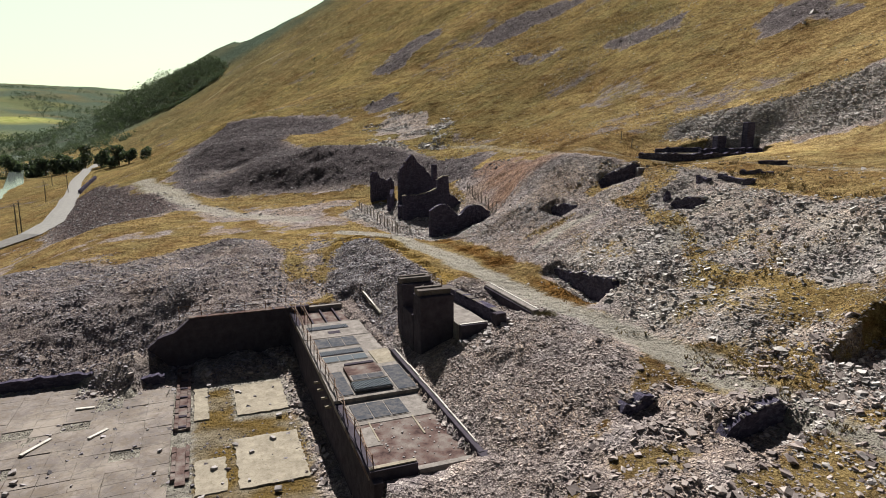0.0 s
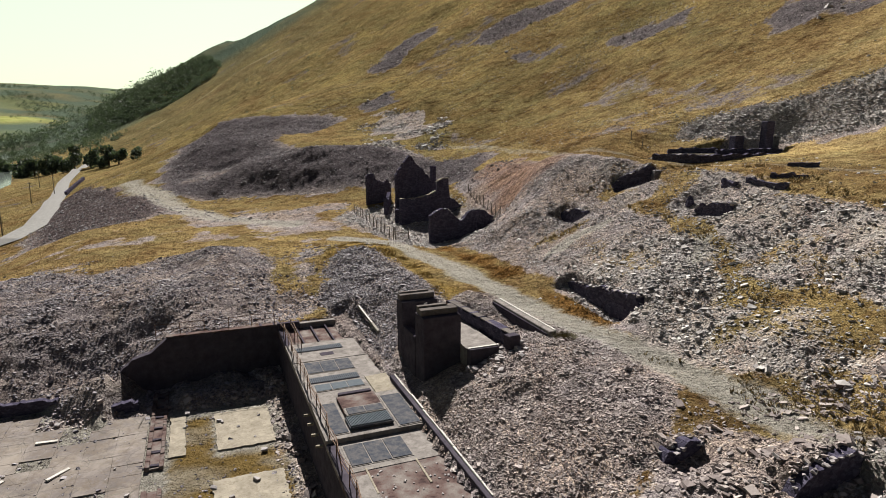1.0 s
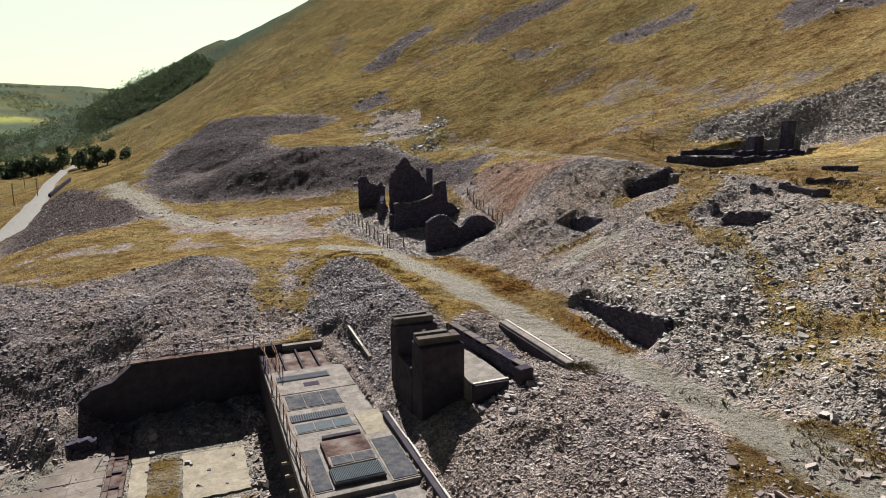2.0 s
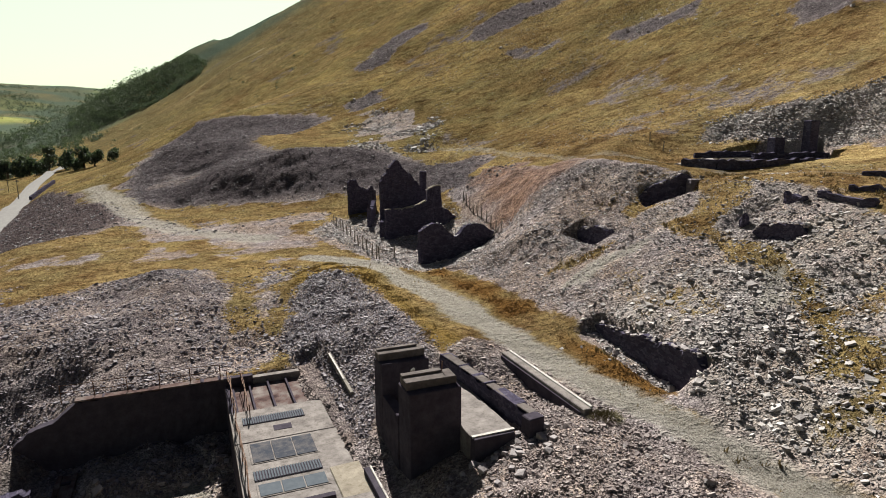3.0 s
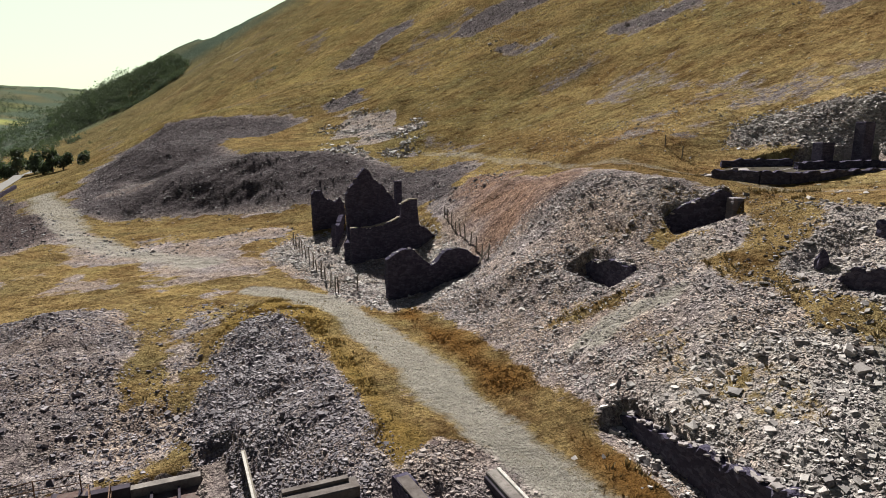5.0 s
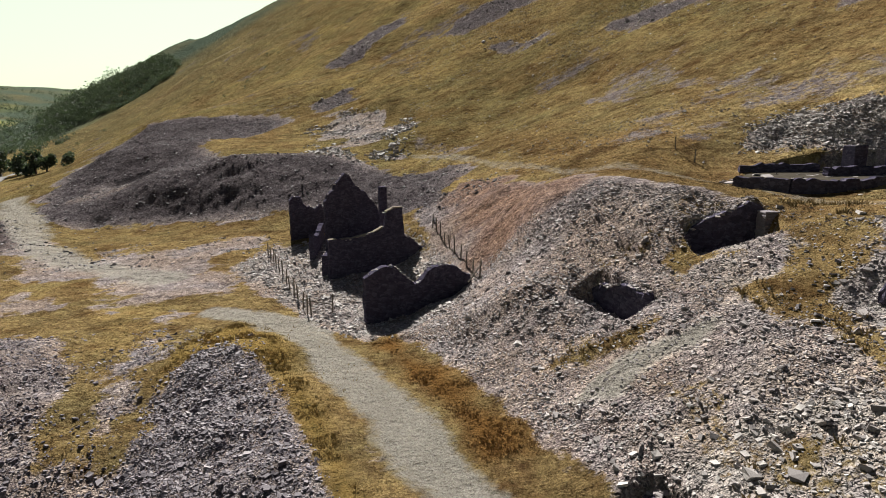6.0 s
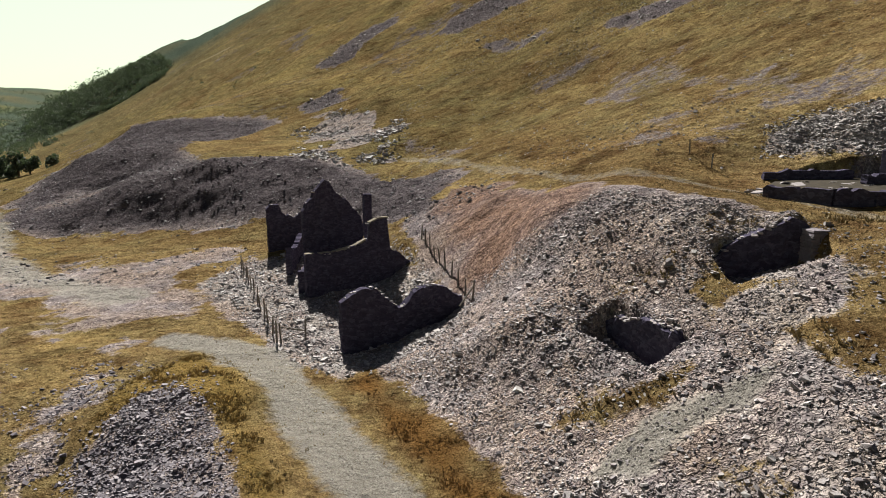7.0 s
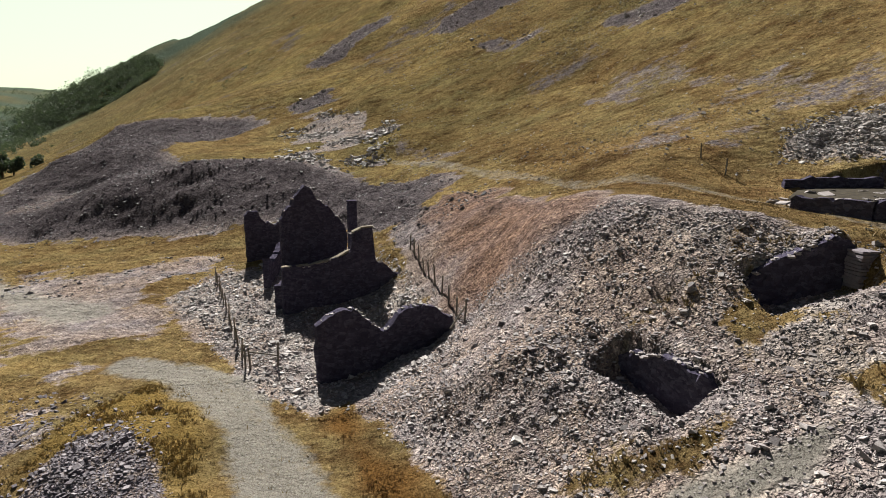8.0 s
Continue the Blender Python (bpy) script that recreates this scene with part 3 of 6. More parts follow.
def ground_material():
    m = Nodes("stony_ground", 1.0)
    m.bsdf.inputs["Specular IOR Level"].default_value = 0.0
    warp = m.add("ShaderNodeVectorMath")
    m.put(warp.inputs[0], m.place)
    wob = m.noise(1.7, 2, colour=True)
    m.put(warp.inputs[1], wob)
    big, small = m.cells(4.2, where=warp.outputs[0]), m.cells(11.0, where=warp.outputs[0])
    sep = m.add("ShaderNodeSeparateColor", Color=big).outputs[0]
    sep2 = m.add("ShaderNodeSeparateColor", Color=small).outputs[0]
    tint = m.math("ADD", m.math("MULTIPLY", m.noise(0.5, 5, 0.7), 0.4), m.math("ADD", m.math("MULTIPLY", sep, 0.22), m.math("MULTIPLY", sep2, 0.42)))
    slate = m.ramp(tint, (0.12, (0.055, 0.045, 0.054)), (0.35, (0.132, 0.113, 0.121)), (0.60, (0.250, 0.219, 0.221)), (0.82, (0.42, 0.38, 0.37)), (1.0, (0.60, 0.56, 0.54)))
    mottle = m.noise(0.85, 9, 0.8)
    slate = m.mix(m.ramp(mottle, (0.38, 0.75), (0.50, 0.0)), slate, m.mix(1.0, slate, (0.55, 0.54, 0.56), "MULTIPLY"))
    slate = m.mix(m.ramp(mottle, (0.52, 0.0), (0.64, 0.8)), slate, m.mix(1.0, slate, (1.5, 1.5, 1.48), "MULTIPLY"))
    drift = m.noise(0.16, 4, 0.65)
    slate = m.mix(m.math("MULTIPLY", m.ramp(drift, (0.38, 0.15), (0.58, 1.0)), m.math("SUBTRACT", 1.0, m.attribute("dark"))), slate, m.mix(1.0, slate, (1.08, 0.97, 0.82), "MULTIPLY"))
    slate = m.mix(m.math("MULTIPLY", m.attribute("dark"), 0.8), slate, m.mix(1.0, slate, (0.225, 0.215, 0.232), "MULTIPLY"))
    slate = m.mix(m.attribute("pale"), slate, m.mix(m.ramp(m.noise(0.35, 6, 0.7), (0.4, 0.0), (0.62, 0.7)), slate, (0.36, 0.34, 0.31)))
    slate = m.mix(m.math("MULTIPLY", m.attribute("rust"), 0.8), slate, m.mix(1.0, slate, (0.70, 0.53, 0.43), "MULTIPLY"))
    # dry moor grass
    blade = m.noise(9.0, 5, 0.75)
    patch = m.noise(0.12, 5, 0.62)
    mid = m.noise(0.7, 4, 0.65)
    lie = m.add("ShaderNodeMapping", Vector=m.place, Rotation=(0, 0, radians(-63)), Scale=(0.20, 0.30, 0.3))
    drift_lines = m.noise(1.0, 9, 0.74, lie.outputs["Vector"])
    straw = m.ramp(blade, (0.28, (0.090, 0.060, 0.026)), (0.5, (0.215, 0.148, 0.062)), (0.72, (0.34, 0.25, 0.12)))
    green = m.ramp(blade, (0.28, (0.068, 0.054, 0.026)), (0.52, (0.155, 0.127, 0.058)), (0.74, (0.265, 0.22, 0.108)))
    turf = m.mix(m.ramp(patch, (0.44, 0.0), (0.66, 0.65)), straw, green)
    turf = m.mix(m.ramp(mid, (0.52, 0.0), (0.72, 0.65)), turf, m.mix(1.0, turf, (0.62, 0.52, 0.45), "MULTIPLY"))
    clump = m.noise(0.33, 7, 0.72)
    turf = m.mix(m.ramp(clump, (0.36, 0.8), (0.47, 0.0)), turf, m.mix(1.0, turf, (0.55, 0.50, 0.48), "MULTIPLY"))
    turf = m.mix(m.ramp(drift_lines, (0.37, 0.85), (0.50, 0.0)), turf, m.mix(1.0, turf, (0.50, 0.42, 0.42), "MULTIPLY"))
    turf = m.mix(m.ramp(drift_lines, (0.53, 0.0), (0.66, 0.65)), turf, m.mix(1.0, turf, (1.35, 1.35, 1.3), "MULTIPLY"))
    tuft = m.noise(1.9, 9, 0.82)
    turf = m.mix(m.ramp(tuft, (0.40, 0.9), (0.49, 0.0)), turf, m.mix(1.0, turf, (0.60, 0.56, 0.55), "MULTIPLY"))
    turf = m.mix(m.ramp(tuft, (0.51, 0.0), (0.62, 0.85)), turf, m.mix(1.0, turf, (1.40, 1.40, 1.42), "MULTIPLY"))
    turf = m.mix(1.0, turf, (1.10, 1.13, 1.20), "MULTIPLY")
    # sheep tracks along the contours
    up = m.add("ShaderNodeSeparateXYZ", Vector=m.place).outputs[2]
    level = m.math("FRACT", m.math("ADD", m.math("MULTIPLY", up, 0.19), m.math("MULTIPLY", m.noise(0.03, 4, 0.6), 2.4)))
    tracks = m.math("MULTIPLY", m.ramp(level, (0.44, 0.0), (0.5, 1.0), (0.54, 0.0)), m.ramp(m.noise(0.045, 3), (0.46, 0.0), (0.56, 1.0)))
    turf = m.mix(m.math("MULTIPLY", tracks, 0.6), turf, m.mix(1.0, turf, (0.5, 0.42, 0.40), "MULTIPLY"))
    heather = m.math("MULTIPLY", m.ramp(m.noise(1.1, 7, 0.8), (0.53, 0.0), (0.59, 1.0)), m.ramp(m.noise(0.04, 4, 0.65), (0.42, 0.35), (0.58, 1.0)))
    turf = m.mix(m.math("MULTIPLY", heather, 0.75), turf, m.mix(1.0, turf, (0.42, 0.36, 0.40), "MULTIPLY"))
    wide = m.add("ShaderNodeMapping", Vector=m.place, Rotation=(0, 0, radians(-35)), Scale=(1.0, 0.45, 2.2))
    bands = m.noise(0.030, 7, 0.68, wide.outputs["Vector"])
    turf = m.mix(m.math("MULTIPLY", m.ramp(bands, (0.40, 1.0), (0.48, 0.0)), 0.5), turf, m.mix(1.0, turf, (0.62, 0.52, 0.50), "MULTIPLY"))
    turf = m.mix(m.math("MULTIPLY", m.ramp(bands, (0.53, 0.0), (0.60, 1.0)), 0.7), turf, m.mix(1.0, turf, (1.28, 1.26, 1.15), "MULTIPLY"))
    turf = m.mix(m.attribute("olive"), turf, m.mix(1.0, turf, (0.76, 0.82, 0.80), "MULTIPLY"))
    turf = m.mix(m.attribute("blond"), turf, m.mix(1.0, turf, (1.50, 1.54, 1.60), "MULTIPLY"))
    turf = m.mix(m.attribute("wood"), turf, m.ramp(blade, (0.3, (0.045, 0.062, 0.048)), (0.7, (0.110, 0.135, 0.098))))
    fern = m.ramp(blade, (0.3, (0.075, 0.036, 0.013)), (0.7, (0.21, 0.115, 0.038)))
    turf = m.mix(m.attribute("bracken"), turf, fern)
    tuss = m.ramp(m.noise(1.6, 4, 0.7), (0.38, (0.26, 0.172, 0.058)), (0.58, (0.165, 0.112, 0.036)), (0.70, (0.115, 0.090, 0.034)))
    turf = m.mix(m.math("MULTIPLY", m.attribute("tussock"), 0.85), turf, tuss)
    edge = m.math("ADD", m.attribute("grass"), m.math("MULTIPLY", m.math("SUBTRACT", m.math("MULTIPLY", m.math("ADD", m.noise(1.5, 8, 0.82), m.noise(0.22, 7, 0.75)), 0.5), 0.5), 2.3))
    cover = m.ramp(edge, (0.44, 0.0), (0.60, 1.0))
    # trodden dust and fine gravel
    grit = m.cells(26)
    gritv = m.add("ShaderNodeSeparateColor", Color=grit).outputs[0]
    dusty = m.ramp(m.math("ADD", m.math("MULTIPLY", gritv, 0.55), m.math("MULTIPLY", m.noise(0.9, 4), 0.45)), (0.15, (0.17, 0.157, 0.137)), (0.5, (0.275, 0.256, 0.225)), (0.9, (0.39, 0.366, 0.325)))
    worn = m.ramp(m.math("ADD", m.attribute("dust"), m.math("MULTIPLY", m.math("SUBTRACT", m.noise(1.4, 5, 0.7), 0.5), 0.8)), (0.38, 0.0), (0.72, 0.92))
    colour = m.mix(cover, slate, turf)
    colour = m.mix(worn, colour, dusty)
    # concrete of the drained pool
    crack = m.cells(0.75, "Distance", "DISTANCE_TO_EDGE", warp.outputs[0])
    conc = m.ramp(m.noise(0.55, 6, 0.7), (0.3, (0.15, 0.135, 0.12)), (0.5, (0.26, 0.24, 0.21)), (0.72, (0.40, 0.375, 0.325)))
    conc = m.mix(m.ramp(crack, (0.0, 0.75), (0.025, 0.0)), conc, (0.05, 0.045, 0.035))
    conc = m.mix(m.ramp(m.noise(3.0, 6, 0.8), (0.5, 0.0), (0.7, 0.55)), conc, (0.085, 0.07, 0.05))
    moss = m.mix(m.noise(5.0), (0.10, 0.066, 0.024), (0.19, 0.13, 0.05))
    conc = m.mix(m.attribute("mossy"), conc, moss)
    colour = m.mix(m.attribute("paved"), colour, conc)
    # the riverside meadows
    colour = m.mix(m.attribute("meadow"), colour, m.ramp(m.noise(0.05, 3), (0.4, (0.20, 0.215, 0.07)), (0.6, (0.27, 0.27, 0.10))))
    rock = m.math("ADD", m.cells(4.2, "Distance", where=warp.outputs[0]), m.math("MULTIPLY", m.cells(11.0, "Distance", where=warp.outputs[0]), 0.6))
    bare_bump = m.bump(rock, 0.9, 0.17)
    n = m.tree.nodes.new("ShaderNodeMix")
    n.data_type = "VECTOR"
    flat = m.math("MAXIMUM", m.math("MAXIMUM", cover, worn), m.attribute("paved"))
    m.put(n.inputs[0], flat)
    m.put(n.inputs[4], bare_bump)
    m.put(n.inputs[5], m.bump(m.math("ADD", m.math("MULTIPLY", tuft, 0.9), m.math("ADD", mid, m.math("MULTIPLY", drift_lines, 1.2))), 0.9, 0.6))
    gully = m.bump(m.noise(0.07, 7, 0.7), 0.7, 4.5, n.outputs[1])
    return m.done(colour, gully)


def stone_material(name, dark, mid, light, rough=0.75, per_island=True, grain_scale=7.0):
    m = Nodes(name, rough)
    tint = island_of(m) if per_island else random_of(m)
    v = m.math("ADD", m.math("MULTIPLY", tint, 0.6), m.math("ADD", m.math("MULTIPLY", m.noise(grain_scale, 5, 0.7), 0.24), m.math("MULTIPLY", m.noise(0.4, 4, 0.65), 0.24)))
    col = m.ramp(v, (0.15, dark), (0.55, mid), (0.95, light))
    m.bsdf.inputs["Specular IOR Level"].default_value = 0.22 if mid[0] > 0.1 else 0.05
    return m.done(col, m.bump(m.noise(grain_scale * 3, 5, 0.7), 0.5, 0.03))


def walling_material():
    """Rubble masonry laid in rough courses; its near-black colour holds the faces' shade."""
    m = Nodes("shaded_rubble_walling", 0.9)
    m.bsdf.inputs["Specular IOR Level"].default_value = 0.0
    flat = m.add("ShaderNodeMapping", Vector=m.place, Scale=(1.0, 1.0, 2.1))
    warp = m.add("ShaderNodeVectorMath")
    m.put(warp.inputs[0], flat.outputs["Vector"])
    m.put(warp.inputs[1], m.add("ShaderNodeVectorMath", Vector=m.noise(2.0, 3, colour=True)).outputs[0])
    tone = m.add("ShaderNodeSeparateColor", Color=m.cells(3.4, where=warp.outputs[0])).outputs[0]
    v = m.math("ADD", m.math("MULTIPLY", tone, 0.5), m.math("ADD", m.math("MULTIPLY", m.noise(8, 5, 0.7), 0.3), m.math("MULTIPLY", m.noise(0.5, 4), 0.25)))
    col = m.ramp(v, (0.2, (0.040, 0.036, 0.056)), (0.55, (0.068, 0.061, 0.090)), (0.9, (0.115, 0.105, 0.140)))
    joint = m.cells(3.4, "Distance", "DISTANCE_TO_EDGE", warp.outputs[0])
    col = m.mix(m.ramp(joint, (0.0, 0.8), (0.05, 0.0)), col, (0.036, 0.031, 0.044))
    face = m.bump(m.ramp(joint, (0.0, 0.0), (0.12, 1.0)), 0.5, 0.05)
    return m.done(col, m.bump(m.noise(20, 5, 0.7), 0.5, 0.03, face))


def concrete_material(name, dark, light, stain=(0.06, 0.05, 0.04)):
    m = Nodes(name, 0.95)
    m.bsdf.inputs["Specular IOR Level"].default_value = 0.0
    col = m.ramp(m.noise(1.3, 6, 0.7), (0.3, dark), (0.7, light))
    col = m.mix(m.ramp(m.noise(4.5, 6, 0.8), (0.5, 0.0), (0.72, 0.7)), col, stain)
    return m.done(col, m.bump(m.noise(18, 5, 0.7), 0.5, 0.02))


def rust_material():
    m = Nodes("rusty_iron", 0.8)
    return m.done(m.ramp(m.noise(6, 5, 0.7), (0.3, (0.05, 0.028, 0.02)), (0.55, (0.14, 0.075, 0.045)), (0.8, (0.27, 0.19, 0.14))), m.bump(m.noise(30), 0.4, 0.01))


def wood_material(name, dark, light):
    m = Nodes(name, 0.85)
    stretch = m.add("ShaderNodeMapping", Vector=m.place, Scale=(14, 14, 1.2))
    fibre = m.noise(2.2, 6, 0.7, stretch.outputs["Vector"])
    col = m.mix(m.ramp(m.noise(2.5, 4), (0.4, 0.0), (0.7, 0.6)), m.ramp(fibre, (0.3, dark), (0.7, light)), dark)
    return m.done(col, m.bump(fibre, 0.5, 0.02))


GROUND = ground_material()
SLATE = stone_material("broken_slate", (0.086, 0.073, 0.079), (0.215, 0.189, 0.190), (0.47, 0.43, 0.415))
DARK_SLATE = stone_material("dark_slate", (0.046, 0.039, 0.049), (0.128, 0.110, 0.127), (0.33, 0.295, 0.31))
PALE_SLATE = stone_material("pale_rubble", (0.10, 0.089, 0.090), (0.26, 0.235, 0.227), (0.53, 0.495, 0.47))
WARM_SLATE = stone_material("warm_rubble", (0.074, 0.056, 0.055), (0.190, 0.153, 0.146), (0.39, 0.335, 0.31))
SHADED_WALLING = walling_material()
# slate darkened to match the painted shade of the far heaps
HEAP_SLATE = stone_material("spoil_slate", (0.045, 0.041, 0.047), (0.115, 0.105, 0.114), (0.28, 0.26, 0.265))
TERRACE_DIRT = concrete_material("dark_trodden_dirt", (0.030, 0.027, 0.024), (0.075, 0.066, 0.055), (0.10, 0.08, 0.045))
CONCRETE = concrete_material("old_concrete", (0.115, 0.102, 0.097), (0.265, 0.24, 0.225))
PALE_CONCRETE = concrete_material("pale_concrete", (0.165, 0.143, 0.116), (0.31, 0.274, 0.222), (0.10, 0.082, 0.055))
# concrete with the shade of faces turned from the sun put into its colour
SHADED_CONCRETE = concrete_material("shaded_concrete", (0.038, 0.033, 0.043), (0.078, 0.068, 0.082), (0.036, 0.031, 0.038))
def stained_material():
    """Concrete mottled by rust and soot."""
    m = Nodes("rust_stained_concrete", 0.95)
    m.bsdf.inputs["Specular IOR Level"].default_value = 0.0
    where = m.add("ShaderNodeNewGeometry").outputs["Position"]
    col = m.ramp(m.noise(0.9, 7, 0.7, where), (0.36, (0.045, 0.030, 0.030)), (0.47, (0.105, 0.072, 0.066)), (0.56, (0.145, 0.120, 0.112)), (0.70, (0.235, 0.212, 0.196)))
    col = m.mix(m.ramp(m.noise(3.6, 7, 0.8, where), (0.52, 0.0), (0.66, 0.7)), col, (0.038, 0.024, 0.022))
    return m.done(col, m.bump(m.noise(14, 6, 0.75, where), 0.5, 0.03))


BROWN_STAIN = stained_material()
# the same weathered concrete, its lighter tone standing in for sunlit tops
LIT_CAP_CONCRETE = concrete_material("weathered_lit_cap", (0.075, 0.064, 0.062), (0.165, 0.146, 0.138))
RUST = rust_material()
TIMBER = wood_material("weathered_timber", (0.085, 0.072, 0.06), (0.26, 0.23, 0.19))
BLEACHED = wood_material("bleached_timber", (0.22, 0.20, 0.18), (0.66, 0.63, 0.59))

# ---- ground ----
gx = spread(-46, 44, 0.34, -2600, 1700, 1.028)
gy = spread(24, 113, 0.34, -400, 2900, 1.017)
GX, GY = [a.ravel() for a in np.meshgrid(gx, gy)]
GZ, gz = ground_height(GX, GY)
nx, ny = len(gx), len(gy)
idx = np.arange(nx * ny).reshape(ny, nx)
quads = np.stack([idx[:-1, :-1], idx[:-1, 1:], idx[1:, 1:], idx[1:, :-1]], -1).reshape(-1, 4)
ground_mesh = mesh_from("ground", np.c_[GX, GY, GZ], quads)
ground_mesh.polygons.foreach_set("use_smooth", np.ones(len(quads), bool))
s_, w_ = gz["s"], gz["w"]
in_pool = (w_ < 0.35) & (s_ > np.where(w_ > -13.4, 0.2, 1.1)) & (s_ < 40) & (w_ > -42)
rubbly = np.maximum(smooth(5.8, 4.6, s_ + 0.8 * grain(GX, GY, 1.3, 71)) * (w_ > -18), smooth(-2.0, -0.9, w_ + 0.5 * grain(GX, GY, 1.1, 72)))
gz["paved"] = in_pool * (1 - 0.85 * rubbly)
strip = np.maximum(smooth(-9.2, -8.6, w_) * smooth(-5.6, -6.2, w_ - 0.25 * s_ * 0) * smooth(6.5, 7.5, s_) * (w_ < -6.2), smooth(13.0, 14.5, s_) * (w_ > -9.2) * (w_ < -1.5))
gz["mossy"] = np.clip(strip * (0.85 + 0.5 * grain(GX, GY, 1.4, 73)), 0, 1) * in_pool
gz["grass"] = np.where((s_ > -0.6) & (s_ < 33) & (w_ < 6.2) & (w_ > -42), 0.0, gz["grass"])
gz["olive"] = smooth(105, 170, GY) * np.clip(0.8 + 0.5 * grain(GX, GY, 40, 84) + 0.4 * grain(GX, GY, 14, 85), 0, 1)
far_left = smooth(-70, -160, GX) * smooth(150, 260, GY)
gz["wood"] = np.clip(far_left * smooth(700, 900, np.hypot(GX, GY)) * (0.75 + 0.5 * grain(GX, GY, 60, 81)) + 0.16 * smooth(330, 560, GY) * smooth(-40, -150, GX), 0, 1)
gz["meadow"] = np.maximum(smooth(150, 60, np.hypot(GX + 1080, (GY - 1560) * 0.8)), 0.25 * smooth(0.3, 0.6, grain(GX, GY, 150, 83)) * smooth(-260, -400, GX) * smooth(600, 800, GY))
for key in ("grass", "dust", "pale", "rust", "dark", "bracken", "tussock", "blond", "olive", "paved", "mossy", "wood", "meadow"):
    ground_mesh.attributes.new(key, "FLOAT", "POINT").data.foreach_set("value", np.ascontiguousarray(gz[key], np.float32))
ground_mesh.materials.append(GROUND)
ground = tagged(new("ground", ground_mesh), "dry golden moorland, slate scree and gravel tracks on a valley side", "ground", kind="structure")


def height_at(x, y):
    return ground_height(np.atleast_1d(np.asarray(x, float)), np.atleast_1d(np.asarray(y, float)))[0]


# ---- builders ----
def part(name, bm, material, parent=None, label=""):
    me = bpy.data.meshes.new(name)
    bm.to_mesh(me)
    bm.free()
    me.materials.append(material)
    ob = new(name, me)
    ob.parent = parent
    if label:
        tagged(ob, label)
    return ob


def thing(name, x, y, z, label, category, group="", turn=0.0, kind=""):
    ob = new(name)
    ob.matrix_world = pose(x, y, z, 0, 0, turn)
    bpy.context.view_layer.update()
    return tagged(ob, label, category, group, kind)


def block(bm, lo, hi, jitter=0.0, rng=random, bevel=0.0):
    """A box between two corners, with corners a little off and worn edges."""
    v = [bm.verts.new([(lo, hi)[(k >> a) & 1][a] + rng.uniform(-jitter, jitter) for a in range(3)]) for k in range(8)]
    f = [bm.faces.new([v[i] for i in q]) for q in ((0, 2, 3, 1), (4, 5, 7, 6), (0, 1, 5, 4), (2, 6, 7, 3), (0, 4, 6, 2), (1, 3, 7, 5))]
    if bevel:
        bmesh.ops.bevel(bm, geom=list({e for q in f for e in q.edges}), offset=bevel, segments=1, affect="EDGES")
    return bm


def boxed(lo, hi, jitter=0.0, bevel=0.02):
    return block(bmesh.new(), lo, hi, jitter, random, bevel)


def beam(bm, a, b, r, sides=6, r2=None):
    """A round bar from a to b."""
    a, b = Vector(a), Vector(b)
    q = (b - a).to_track_quat("Z", "Y")
    rings = []
    for p, rad in ((a, r), (b, r2 or r)):
        rings.append([bm.verts.new(p + q @ Vector((rad * math.cos(2 * math.pi * k / sides), rad * math.sin(2 * math.pi * k / sides), 0))) for k in range(sides)])
    for k in range(sides):
        bm.faces.new([rings[0][k], rings[0][(k + 1) % sides], rings[1][(k + 1) % sides], rings[1][k]])
    bm.faces.new(rings[0][::-1])
    bm.faces.new(rings[1])
    return bm


def ragged(profile, base, thick, seed, step=0.28, lump=0.06):
    """A rubble wall along x from its outline of tops: rough faces, a broken top, standing on base (a function of x)."""
    rng = random.Random(seed)
    bm = bmesh.new()
    xs = np.arange(profile[0][0], profile[-1][0] + 1e-6, step)
    px, pz = [p[0] for p in profile], [p[1] for p in profile]
    cols = []
    level = 0
    for x in xs:
        if rng.random() < 0.6:
            level = rng.uniform(-0.16, 0.14)
        top = float(np.interp(x, px, pz)) + level
        low = base(x)
        n = 9
        front = [bm.verts.new((x + rng.uniform(-lump, lump), rng.uniform(-lump, lump) * 0.8, low + (top - low) * k / n)) for k in range(n + 1)]
        back = [bm.verts.new((x + rng.uniform(-lump, lump), thick + rng.uniform(-lump, lump) * 0.8, low + (top - low) * k / n)) for k in range(n + 1)]
        cols.append((front, back))
    for (f0, b0), (f1, b1) in zip(cols, cols[1:]):
        for k in range(len(f0) - 1):
            bm.faces.new((f0[k], f1[k], f1[k + 1], f0[k + 1]))
            bm.faces.new((b1[k], b0[k], b0[k + 1], b1[k + 1]))
        bm.faces.new((f0[-1], f1[-1], b1[-1], b0[-1]))
        bm.faces.new((f1[0], f0[0], b0[0], b1[0]))
    for f, b in (cols[0], cols[-1]):
        for k in range(len(f) - 1):
            q = (f[k], f[k + 1], b[k + 1], b[k])
            bm.faces.new(q if f is cols[0][0] else q[::-1])
    return bm


def stone_meshes(count, size, flat, seed):
    """A few unlike stones to share."""
    rng = random.Random(seed)
    out = []
    for _ in range(count):
        bm = bmesh.new()
        block(bm, (-size * 0.5, -size * 0.4, -size * flat * 0.5), (size * 0.5, size * 0.4, size * flat * 0.5), size * 0.11, rng, size * 0.06)
        me = bpy.data.meshes.new("stone")
        bm.to_mesh(me)
        bm.free()
        out.append(me)
    return out

# ================= the drained pool =================
TURN = math.degrees(math.atan2(ACROSS[1], ACROSS[0]))


def at_pool(name, label, category, group="", kind=""):
    """A thing whose own axes are those of the pool: x across (w), y = -s, z height."""
    return thing(name, POOL[0], POOL[1], 0, label, category, group, TURN, kind)


